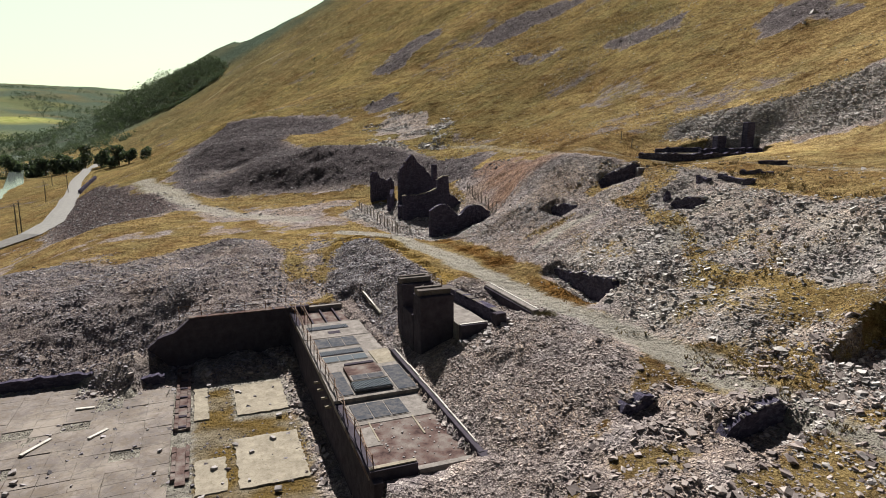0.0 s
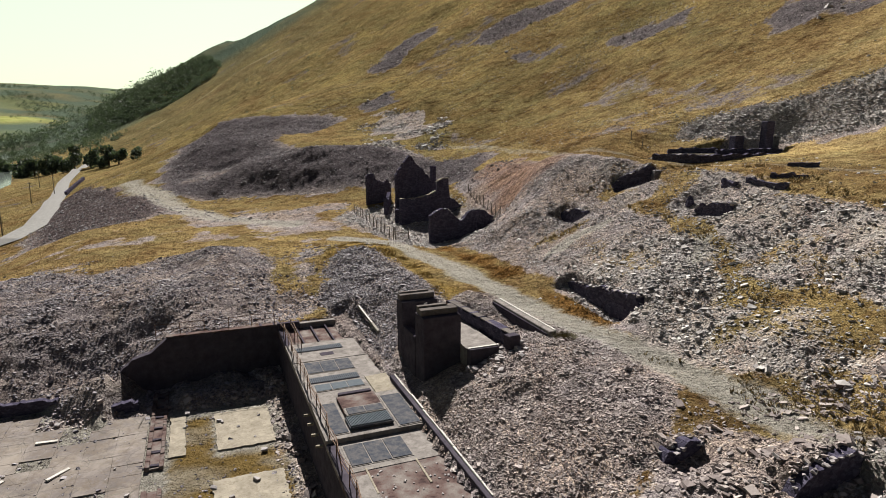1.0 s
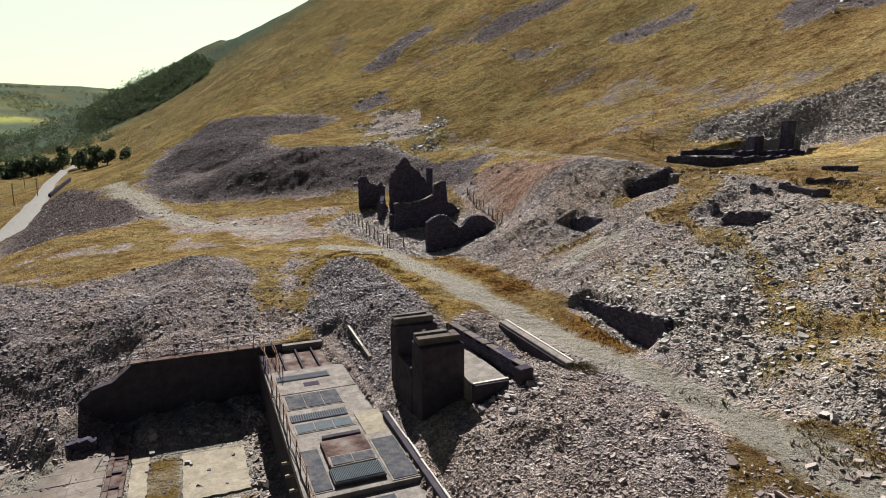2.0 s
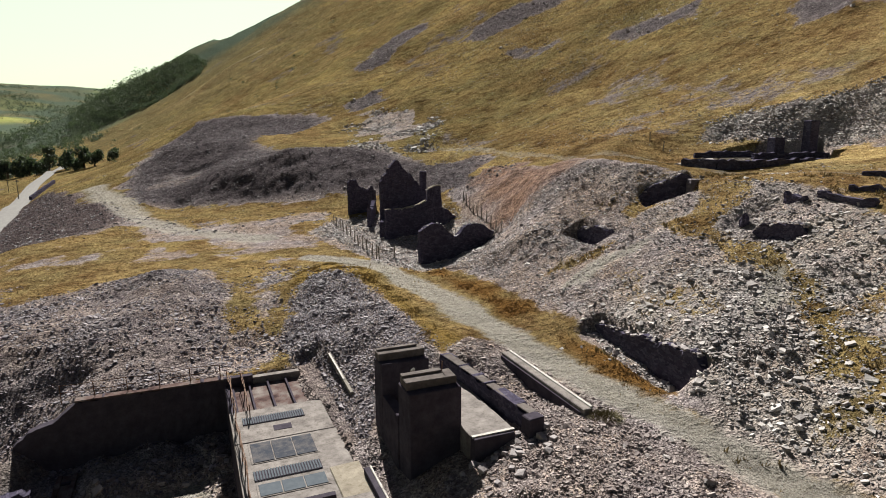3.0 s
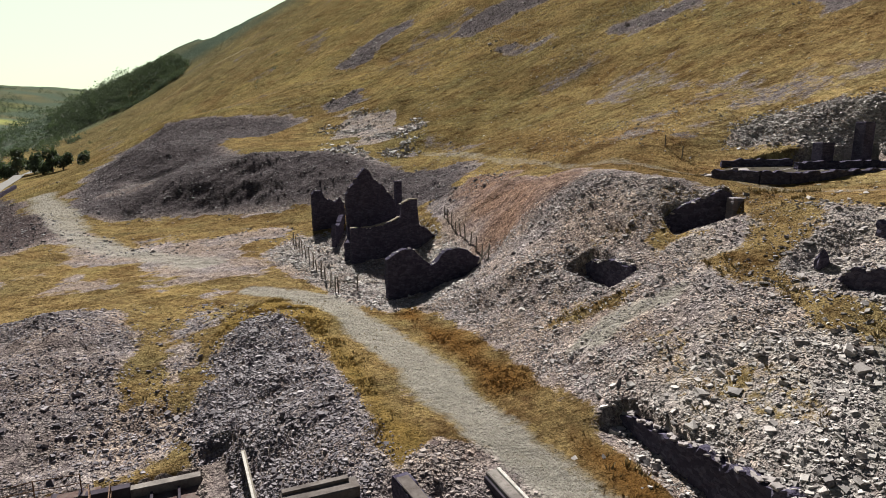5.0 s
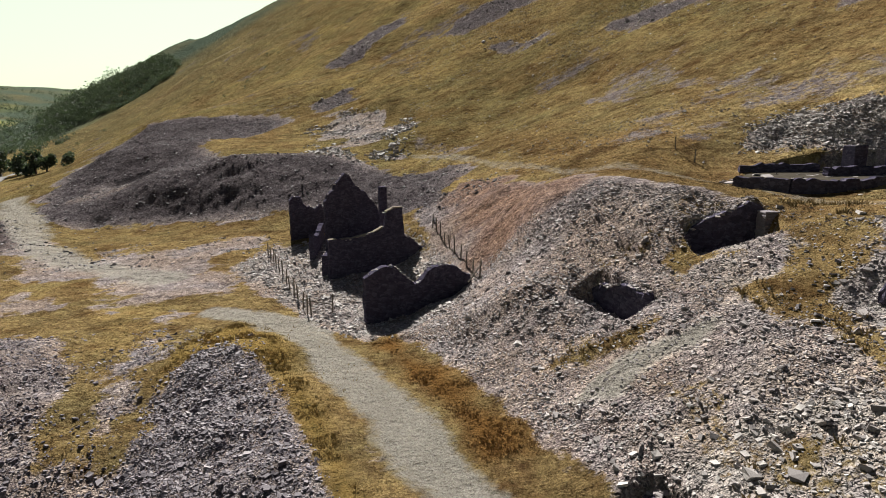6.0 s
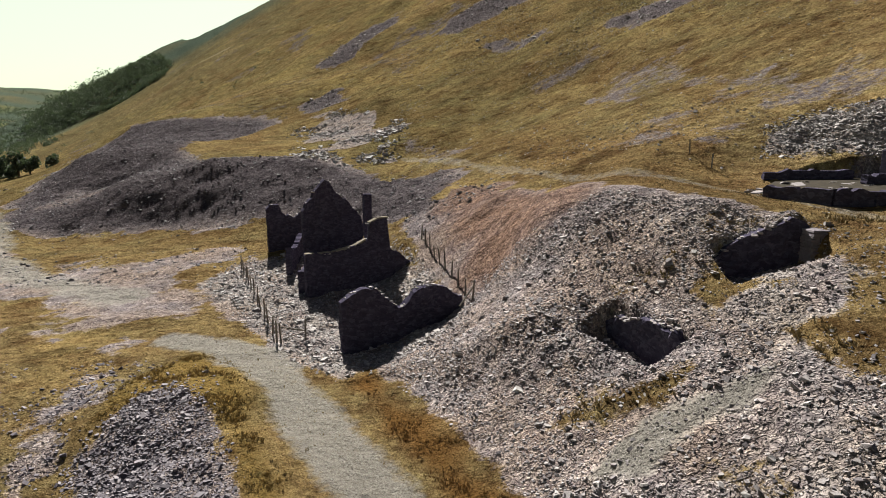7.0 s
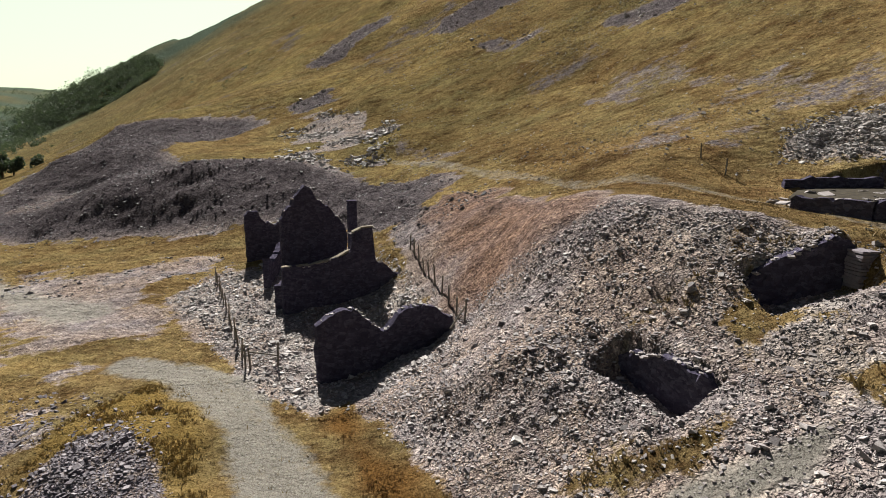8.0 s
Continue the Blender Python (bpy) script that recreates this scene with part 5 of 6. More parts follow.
def clump(x, y, r, high, seed, label):
    """A round clump of dry rushes."""
    rng = random.Random(seed)
    bm = bmesh.new()
    for _ in range(1100):
        a, q = rng.uniform(0, 2 * math.pi), r * math.sqrt(rng.random())
        foot = Vector((q * math.cos(a), q * math.sin(a), -0.05))
        side = Vector((-math.sin(a + rng.uniform(-1, 1)), math.cos(a), 0)) * 0.011
        lean = Vector((math.cos(a), math.sin(a), 0)) * q * rng.uniform(0.2, 0.7)
        bm.faces.new([bm.verts.new(p) for p in (foot - side, foot + side, foot + lean + Vector((0, 0, high * rng.uniform(0.5, 1.1) * (1.1 - 0.5 * q / r))))])
    ob = part("rush_clump", bm, CLUMP)
    ob.matrix_world = pose(x, y, float(height_at(x, y)[0]))
    return tagged(ob, label, "grass clump")


CLUMP = Nodes("olive_rush", 0.8)
CLUMP = CLUMP.done(CLUMP.mix(island_of(CLUMP), (0.055, 0.048, 0.022), (0.16, 0.13, 0.06)))
clump(8.2, 46.9, 0.72, 0.42, 54, "dark olive rush clump at the end of the kerb")

# ================= the ruined buildings =================
def ruin(name, label, x, y, profile, base, seed, thick=0.6, cap_mat=None):
    """A broken wall from its end at x, y, on the mine's own axes."""
    ob = thing(name, x, y, 0, label, "ruin", "ruined mill walls", TURN)
    part("wall_face", ragged(profile, base, thick, seed, 0.2, 0.08), SHADED_WALLING, ob)
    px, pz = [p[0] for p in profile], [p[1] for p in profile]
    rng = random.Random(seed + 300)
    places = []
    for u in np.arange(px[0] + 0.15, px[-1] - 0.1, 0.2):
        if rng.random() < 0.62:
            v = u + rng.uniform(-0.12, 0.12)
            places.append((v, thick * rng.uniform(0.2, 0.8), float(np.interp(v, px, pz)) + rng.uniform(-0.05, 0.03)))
    # loose caps in a pale tone that paints the wall's sunlit edge
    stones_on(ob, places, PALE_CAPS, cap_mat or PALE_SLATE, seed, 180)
    return ob


ruin("ruined_wall", "ruined stone wall, coloured as in shade, with a notched broken top", -1.79, 86.4,
     [(-0.03, 3.62), (0.78, 4.14), (1.66, 4.53), (2.72, 4.32), (3.24, 3.71), (3.78, 3.09), (4.34, 2.75), (4.9, 3.12), (5.37, 3.81), (6.06, 4.16), (7.03, 4.16), (8.24, 3.78), (8.85, 3.35), (9.5, 2.83)], lambda u: -1.0, 61, 0.7)
mid = ruin("ruined_wall", "tall ruined mill wall, coloured as in shade, with a square pier", -6.62, 100.7,
           [(0, 4.07), (2.36, 4.07), (4.75, 4.57), (5.99, 5.2), (6.17, 6.64), (7.02, 7.07), (8.13, 7.1), (8.16, 4.3), (8.7, 3.9), (9.75, 3.1), (11.2, 2.2), (12.4, 1.2)], lambda u: -0.8, 62, 0.75)
# the sunlit wall top, put in as pale coping pieces
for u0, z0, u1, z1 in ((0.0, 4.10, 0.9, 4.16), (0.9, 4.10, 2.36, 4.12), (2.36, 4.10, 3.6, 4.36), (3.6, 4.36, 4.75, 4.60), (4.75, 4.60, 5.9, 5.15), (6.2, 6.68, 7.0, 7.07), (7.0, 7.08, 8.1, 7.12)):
    ob = part("coping", boxed((0, 0.08, -0.05), (math.hypot(u1 - u0, z1 - z0) - 0.03, 0.66, 0.10), 0.03, 0.03), PALE_CONCRETE, mid, "worn coping with sunlight in its pale colour")
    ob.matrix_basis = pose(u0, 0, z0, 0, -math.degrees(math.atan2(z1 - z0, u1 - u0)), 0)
gable = ruin("ruined_gable", "ruined stone gable wall of the mill, coloured as in shade", -7.7, 106.2,
             [(0.0, 7.5), (0.3, 8.0), (0.95, 8.6), (1.2, 9.3), (1.9, 9.75), (2.1, 10.2), (2.45, 10.45), (2.8, 10.4), (3.0, 9.9), (3.25, 9.36), (4.53, 8.35), (5.5, 7.3), (6.1, 6.4), (6.3, 5.0)], lambda u: -0.3, 63, 0.7)
stack = thing("chimney_stack", -1.75, 112.7, 0, "slender stone chimney stack beside the gable, coloured as in shade", "chimney", "ruined mill walls", TURN)
part("shaft", boxed((-0.41, -0.43, -0.6), (0.41, 0.43, 8.3), 0.04, 0.05), SHADED_WALLING, stack)
part("cap", boxed((-0.47, -0.49, 8.26), (0.45, 0.49, 8.46), 0.03, 0.03), SHADED_WALLING, stack)
wing = ruin("ruined_wall", "low ruined wing wall, coloured as in shade, with a broken opening", -13.9, 117.7,
            [(0.1, 6.2), (0.47, 6.67), (1.34, 6.63), (1.68, 6.3), (1.74, 5.6), (2.24, 5.4), (2.64, 5.32), (3.3, 5.1), (3.36, 5.2), (3.98, 5.62), (4.7, 4.75)], lambda u: -0.2, 64, 0.65)
for y0, y1, x, top, seed in ((102.0, 106.5, -7.0, 2.4, 65), (108.0, 116.0, -9.3, 3.4, 67)):
    side = thing("ruined_wall", x, y0, 0, "tumbled stone side wall inside the ruin", "ruin", "ruined mill walls", 90)
    n = y1 - y0
    part("wall_face", ragged([(0, top), (n * 0.3, top * 0.8), (n * 0.6, top * 0.9), (n, top * 1.1)], lambda u: -0.6, 0.6, seed, 0.3, 0.05), SHADED_WALLING, side)

# ================= revetments and hollows in the scree =================
def revetment(k, name, label, caps):
    (ax, ay), (bx, by), ta, tb, la, lb, _ = REVETMENTS[k]
    n = math.hypot(bx - ax, by - ay)
    ob = thing(name, ax, ay, 0, label, "wall", "old revetments", math.degrees(math.atan2(by - ay, bx - ax)))
    rng = random.Random(70 + k)
    prof = [(-0.5, la + 0.35 * (ta - la))] + [(n * f, ta + (tb - ta) * f + rng.uniform(-0.15, 0.12)) for f in np.linspace(0.06, 0.94, 9)] + [(n + 0.5, lb + 0.5 * (tb - lb))]
    part("wall_face", ragged(prof, lambda x: min(la, lb) - 0.5, 0.66, 70 + k, 0.24, 0.09), SHADED_WALLING, ob)
    px, pz = [p[0] for p in prof], [p[1] for p in prof]
    places = [(rng.uniform(-0.3, n + 0.3), rng.uniform(-0.02, 0.62)) for _ in range(int(9 * n))]
    stones_on(ob, [(x, y, float(np.interp(x, px, pz)) + rng.uniform(-0.03, 0.06)) for x, y in places], caps, SLATE, 70 + k, 180)
    return ob


revetment(0, "revetment", "long dark drystone revetment holding back scree by the track", CAP_STONES)
revetment(1, "revetment", "short dark drystone recess in the scree slope", CAP_STONES)
pit = revetment(2, "revetment", "dark drystone face of a collapsed wheel pit", CAP_STONES)
revetment(3, "revetment", "dark rubble face of a hollow in the bank", CAP_STONES)
revetment(4, "revetment", "dark rubble face of a small hollow", CAP_STONES)
revetment(5, "revetment", "curved dark drystone wall of a small ruin", CAP_STONES)
pier = thing("stone_pier", 23.7, 75.0, 9.3, "layered grey drystone pier beside the wheel pit", "pier")
rng = random.Random(81)
for k in range(11):
    edge = -0.42
    while edge < 0.25:
        wide = rng.uniform(0.3, 0.6)
        out = rng.uniform(-0.07, 0.07)
        part("stone", boxed((edge, -0.5 + out, 0.155 * k - 0.5), (edge + wide - 0.02, 0.5 + out, 0.155 * k - 0.36), 0.03, 0.02), DARK_SLATE, pier)
        edge += wide
menhir = part("standing_stone", bmesh.new(), SHADED_WALLING)
bm = bmesh.new()
bmesh.ops.create_icosphere(bm, subdivisions=2, radius=1.0)
for v in bm.verts:
    taper = 1 - 0.42 * (v.co.z + 1) / 2
    v.co = Vector((v.co.x * 0.55 * taper, v.co.y * 0.4 * taper, v.co.z * 0.62)) + 0.13 * noise.noise_vector(v.co * 1.7)
bm.to_mesh(menhir.data)
bm.free()
menhir.matrix_world = pose(23.3, 64.3, float(height_at(23.3, 64.3)[0]) + 0.36, 6, -10, 30)
tagged(menhir, "dark pointed boulder standing in dry grass", "boulder")

# ================= the dressing floor on the bench =================
terrace = thing("terrace", 0, 0, 0, "old dressing floor with dark stone retaining walls", "terrace")


def wall_between(parent, a, b, top_a, top_b, low, thick, seed, mat=SHADED_WALLING):
    n = math.hypot(b[0] - a[0], b[1] - a[1])
    ob = part("wall_face", ragged([(0, top_a), (n * 0.5, (top_a + top_b) / 2 + 0.05), (n, top_b)], lambda x: low, thick, seed, 0.3, 0.05), mat, parent)
    ob.matrix_basis = pose(a[0], a[1], 0, 0, 0, math.degrees(math.atan2(b[1] - a[1], b[0] - a[0])))
    return ob


wall_between(terrace, (26.3, 84.6), (28.4, 80.4), 11.75, 11.85, 9.6, 0.5, 91)
wall_between(terrace, (28.4, 80.4), (30.6, 79.9), 11.85, 11.85, 9.4, 0.5, 92)
wall_between(terrace, (30.6, 79.9), (43.5, 83.4), 11.85, 11.95, 9.9, 0.5, 93)
wall_between(terrace, (31.5, 93.5), (38.0, 92.0), 12.15, 12.3, 11.0, 0.6, 94)
wall_between(terrace, (36.0, 88.0), (47.0, 89.0), 12.2, 12.3, 11.0, 0.6, 95)
bm = bmesh.new()
top = [bm.verts.new(p) for p in ((28.4, 88.0, 11.40), (27.6, 85.0, 11.42), (29.1, 81.2, 11.45), (30.9, 80.7, 11.45), (43.4, 84.2, 11.6), (45.6, 91.0, 11.75), (36.0, 93.0, 11.55), (31.4, 91.8, 11.45))]
f = bm.faces.new(top)
bmesh.ops.triangulate(bm, faces=[f])
bmesh.ops.solidify(bm, geom=bm.faces[:], thickness=0.3)
part("terrace_floor", bm, TERRACE_DIRT, terrace, "dark rubbly floor of the terrace")
for (x, y), hw, z0, z1, lab in (((39.2, 89.6), 0.66, 11.5, 13.95, "squat dark stone machine pillar on the terrace"), ((43.7, 90.6), 0.6, 11.5, 15.85, "tall dark stone machine pillar on the terrace")):
    pil = thing("machine_pillar", x, y, 0, lab, "pillar", "pillars on the terrace", 12)
    part("shaft", boxed((-hw, -hw, z0), (hw, hw, z1), 0.05, 0.06), SHADED_WALLING, pil)
    part("footing", boxed((-hw - 0.1, -hw - 0.15, z0 - 0.6), (hw + 0.35, hw + 0.1, z0 + 0.55), 0.08, 0.06), SHADED_WALLING, pil)
stub = thing("bench_wall", 0, 0, 0, "low ruined drystone walls on the edge of the bench", "wall")
for a, b, ta, tb, seed in (((27.6, 62.6), (29.2, 58.6), 10.6, 10.5, 96), ((29.6, 62.2), (32.0, 60.0), 11.1, 11.2, 97), ((26.2, 64.4), (26.7, 62.4), 10.4, 10.2, 98), ((33.5, 66.5), (36.0, 65.0), 11.9, 12.0, 99)):
    wall_between(stub, a, b, ta, tb, min(ta, tb) - 1.3, 0.5, seed)

rng = random.Random(106)
for k in range(46):
    x, y = (rng.uniform(29.5, 43.0), rng.uniform(82.5, 91.0)) if k > 13 else (26.6 + rng.uniform(0, 2.6), 85.6 + rng.uniform(0, 3.4))
    if k > 13 and y < 81.6 + 0.27 * (x - 30):
        continue
    ob = tagged(new("terrace_slab", rng.choice(BLOCKS)), "dark flat stone slab lying on the dressing floor", "stone", "slabs on the terrace")
    z = 11.5 if k > 13 else float(height_at(x, y)[0]) + 0.05 + 0.05 * (k % 4)
    k2 = rng.uniform(0.5, 1.3)
    ob.matrix_world = pose(x, y, z, rng.uniform(-12, 12), rng.uniform(-12, 12), rng.uniform(0, 360)) @ Matrix.Diagonal((1.2 * k2, k2, 0.32 * k2, 1))

# ================= fences =================
def fence(points, label, height, seed, wires=2):
    rng = random.Random(seed)
    ob = thing("fence", points[0][0], points[0][1], 0, label, "fence", "post and wire fences")
    tops = []
    hs = height_at([p[0] for p in points], [p[1] for p in points])
    for (x, y), z in zip(points, hs):
        a = Vector((x - points[0][0], y - points[0][1], z))
        b = a + Vector((rng.uniform(-0.14, 0.14), rng.uniform(-0.14, 0.14), height * rng.uniform(0.85, 1.1)))
        part("post", beam(bmesh.new(), a - Vector((0, 0, 0.3)), b, 0.075, 6, 0.06), TIMBER, ob)
        tops.append((a, b))
    for f in [0.9, 0.55][:wires]:
        for (a0, b0), (a1, b1) in zip(tops, tops[1:]):
            part("wire", beam(bmesh.new(), a0.lerp(b0, f), a1.lerp(b1, f), 0.012, 4), RUST, ob)
    return ob, tops


fence([(-6.9 - 8.3 * f, 88.8 + 22.0 * f) for f in np.linspace(0, 1, 12)], "weathered timber post and wire fence by the ruin", 1.6, 101)
gate, tops = fence([(-6.6, 88.9), (-4.9, 89.3)], "broken timber gate frame beside the ruin", 1.7, 102, 0)
part("brace", beam(bmesh.new(), tops[0][1] - Vector((0, 0, 0.3)), tops[1][0] + Vector((0, 0, 0.7)), 0.05), TIMBER, gate)
part("brace", beam(bmesh.new(), tops[0][0] + Vector((0, 0, 0.25)), tops[1][0] + Vector((0, 0, 0.6)), 0.03), TIMBER, gate)
gate["category"], gate["label"] = "gate", "broken timber gate frame beside the ruin"
up, tops = fence([(7.5 - 3.4 * f, 88.6 + 19 * f) for f in np.linspace(0, 1, 10)], "leaning timber fence posts up the red bank", 1.6, 103)
part("brace", beam(bmesh.new(), tops[0][1] - Vector((0, 0, 0.4)), tops[0][0] + Vector((-1.0, -0.9, -0.1)), 0.06), TIMBER, up)
fence([(29.2, 97.8), (28.4, 100.5)], "two old timber posts near the terrace", 1.2, 104, 1)

# ================= loose stone, grass and trees =================
rs = np.random.RandomState(7)


def scatter(n, x0, x1, y0, y1, weight):
    """Random places, kept by weight(x, y) from 0 to 1."""
    x, y = rs.uniform(x0, x1, n), rs.uniform(y0, y1, n)
    keep = rs.uniform(0, 1, n) < weight(x, y)
    return x[keep], y[keep]


def stone_field(name, x, y, size, flat, mat, label, category="scree"):
    """Angular slabs of stone, joined."""
    n = len(x)
    z, _ = ground_height(x, y)
    corner = np.array([[(k >> a) & 1 for a in range(3)] for k in range(8)], float) * 2 - 1
    dims = np.c_[size, size * rs.uniform(0.5, 1.0, n), size * flat * rs.uniform(0.6, 1.4, n)] * 0.5
    v = corner[None] * dims[:, None, :]
    v = v + rs.uniform(-0.48, 0.42, (n, 8, 3)) * dims[:, None, :]
    yaw, tip, roll = rs.uniform(0, 2 * np.pi, n), rs.normal(0, 0.3, n), rs.normal(0, 0.3, n)
    c, s = np.cos(tip)[:, None], np.sin(tip)[:, None]
    v = np.stack([v[..., 0], c * v[..., 1] - s * v[..., 2], s * v[..., 1] + c * v[..., 2]], -1)
    c, s = np.cos(roll)[:, None], np.sin(roll)[:, None]
    v = np.stack([c * v[..., 0] + s * v[..., 2], v[..., 1], -s * v[..., 0] + c * v[..., 2]], -1)
    c, s = np.cos(yaw)[:, None], np.sin(yaw)[:, None]
    v = np.stack([c * v[..., 0] - s * v[..., 1], s * v[..., 0] + c * v[..., 1], v[..., 2]], -1)
    v = v + np.stack([x, y, z + dims[:, 2] * 0.35], -1)[:, None, :]
    f = np.array([(0, 2, 3, 1), (4, 5, 7, 6), (0, 1, 5, 4), (2, 6, 7, 3), (0, 4, 6, 2), (1, 3, 7, 5)])
    faces = (f[None] + 8 * np.arange(n)[:, None, None]).reshape(-1, 4)
    me = mesh_from(name, v.reshape(-1, 3), faces)
    me.materials.append(mat)
    return tagged(new(name, me), label, category, kind="stuff")


def dry(x, y):
    """Kept clear: the pool, the walkway and the buildings."""
    s, w = (x - POOL[0]) * ALONG[0] + (y - POOL[1]) * ALONG[1], (x - POOL[0]) * ACROSS[0] + (y - POOL[1]) * ACROSS[1]
    return ~((s > -0.8) & (s < 34) & (w > -0.4) & (w < 6.7)) & ~((s > 11.8) & (s < 19.8) & (w > 7.6) & (w < 13.2)) & ~((s > 5.0) & (w < 0.5) & (w > -42) & (s < 40))


def bed(x, y):
    z = zones(x, y)
    return np.clip(1 - z["grass"], 0, 1) * (1 - 0.85 * z["dust"]) * dry(x, y)


def sizes(n, mean, spread_, most):
    return np.clip(rs.lognormal(math.log(mean), spread_, n), 0.06, most)


x, y = scatter(100000, -60, -8, 44, 86, lambda x, y: bed(x, y) * (0.5 + 0.5 * grain(x, y, 3.0, 91)) * (x < -8))
stone_field("scree_stones", x, y, sizes(len(x), 0.09, 0.5, 0.34), 0.42, DARK_SLATE, "loose grey slate stones of the heap above the pool")
x, y = scatter(60000, -15, 6, 48, 84, lambda x, y: smooth(-0.3, 0.8, inside(x, y, HEAP_MIDDLE)) * bed(x, y) * (x > -15))
stone_field("heap_stones", x, y, sizes(len(x), 0.085, 0.45, 0.3), 0.42, DARK_SLATE, "loose dark slate stones of the round heap")
x, y = scatter(80000, -6, 16, 25, 60, lambda x, y: smooth(-0.3, 0.8, inside(x, y, GRAVEL)) * bed(x, y))
stone_field("gravel_stones", x, y, sizes(len(x), 0.058, 0.55, 0.26), 0.45, WARM_SLATE, "brown and grey gravel below the engine base", "gravel")
x, y = scatter(230000, -1, 36, 24, 93, lambda x, y: smooth(-0.3, 0.8, inside(x, y, SCREE_RIGHT)) * bed(x, y) * (0.55 + 0.45 * grain(x, y, 4.0, 92)))
lower = y + 3.0 * grain(x, y, 4.0, 87) < 61
stone_field("scree_stones", x[~lower], y[~lower], sizes(int((~lower).sum()), 0.072, 0.5, 0.32), 0.38, SLATE, "loose angular slate stones of the valley side scree")
stone_field("scree_stones", x[lower], y[lower], sizes(int(lower.sum()), 0.085, 0.6, 0.5), 0.38, PALE_SLATE, "pale loose slate stones of the lower scree")
x, y = scatter(4200, 2, 40, 24, 80, lambda x, y: (0.25 + 0.5 * smooth(-0.3, 0.8, inside(x, y, SCREE_RIGHT))) * dry(x, y) * (1 - zones(x, y)["dust"]) * (x > 8))
stone_field("rubble_stones", x, y, sizes(len(x), 0.13, 0.5, 0.5), 0.36, PALE_SLATE, "pale slabs of stone strewn over scree and grass")
x, y = scatter(20000, 4, 32, 22, 37, lambda x, y: np.maximum(smooth(-0.5, 0.5, inside(x, y, NEAR_RUBBLE)), (x > 12) * (0.3 + 0.4 * smooth(13, 20, x))) * (0.5 + 0.5 * grain(x, y, 2.2, 94)))
stone_field("slab_stones", x, y, sizes(len(x), 0.10, 0.65, 0.55), 0.30, WARM_SLATE, "brown and grey broken slabs piled on the near bank")
x, y = scatter(30000, -56, 6, 22, 60, lambda x, y: (lambda s, w: ((w < -0.3) & (w > -38) & (s > 4.5) & (s < 34)) * (0.12 + 0.35 * smooth(0.05, 0.6, grain(x, y, 2.7, 88)) + 0.4 * smooth(0.2, 0.7, grain(x, y, 7, 89))))((x - POOL[0]) * ALONG[0] + (y - POOL[1]) * ALONG[1], (x - POOL[0]) * ACROSS[0] + (y - POOL[1]) * ACROSS[1]))
stone_field("floor_rubble", x, y, sizes(len(x), 0.085, 0.55, 0.35), 0.5, DARK_SLATE, "small dark rubble strewn over the pool floor", "rubble")
x, y = scatter(24000, -19, 8, 80, 116, lambda x, y: smooth(-1, 0.8, inside(x, y, RUIN_RUBBLE)))
stone_field("rubble_stones", x, y, sizes(len(x), 0.10, 0.5, 0.45), 0.45, PALE_SLATE, "pale tumbled rubble round the ruined mill")
x, y = scatter(60000, 30, 70, 76, 108, lambda x, y: smooth(-1, 2, inside(x, y, SCREE_TOP)))
stone_field("boulder_field", x, y, sizes(len(x), 0.14, 0.45, 0.5), 0.4, PALE_SLATE, "grey boulders spilling down above the terrace")
x, y = scatter(26000, -32, -0.5, 36, 62, lambda x, y: ((lambda s, w: ((w < -0.2) & (w > -19) & (s > 0.2) & (s < 5.5) & (rs.uniform(0, 1, len(s)) < smooth(3.2, 4.4, s) * smooth(6.0, 4.8, s) * 0.25)) | ((w < -0.2) & (w > -2.2) & (s > 0) & (s < 30) & (rs.uniform(0, 1, len(s)) < 0.2)))((x - POOL[0]) * ALONG[0] + (y - POOL[1]) * ALONG[1], (x - POOL[0]) * ACROSS[0] + (y - POOL[1]) * ACROSS[1])).astype(float))
stone_field("rubble_stones", x, y, sizes(len(x), 0.17, 0.5, 0.5), 0.5, WARM_SLATE, "brown rubble along the foot of the pool walls")
x, y = scatter(70000, -112, 14, 108, 262, lambda x, y: np.clip(1 - zones(x, y)["grass"], 0, 1) * 0.5)
stone_field("scree_stones", x, y, sizes(len(x), 0.15, 0.45, 0.5), 0.45, HEAP_SLATE, "slate stones on the far spoil heaps, darkened as in shade")
x, y = scatter(16000, -28, 8, 146, 220, lambda x, y: smooth(-2, 3, inside(x, y, STONY_HILL)) * smooth(0.0, 0.5, grain(x, y, 7, 104) + 0.4 * grain(x, y, 2.5, 105)))
stone_field("rubble_stones", x, y, sizes(len(x), 0.26, 0.5, 0.9), 0.5, PALE_SLATE, "pale stones of the old working above the spoil heaps")
x, y = scatter(9000, -40, 78, 112, 345, lambda x, y: np.clip(sum(smooth(-3, 3, inside(x, y, z)) for z in STREAKS), 0, 1))
stone_field("streak_stones", x, y, sizes(len(x), 0.3, 0.5, 0.9), 0.5, SLATE, "grey boulders in the stony streaks of the hillside")
x, y = scatter(34000, 0, 90, 96, 260, lambda x, y: 0.08 + 0.6 * smooth(0.2, 0.7, grain(x, y, 16, 93)))
stone_field("rubble_stones", x, y, sizes(len(x), 0.12, 0.45, 0.4), 0.5, PALE_SLATE, "pale stones scattered over the grassy hillside")


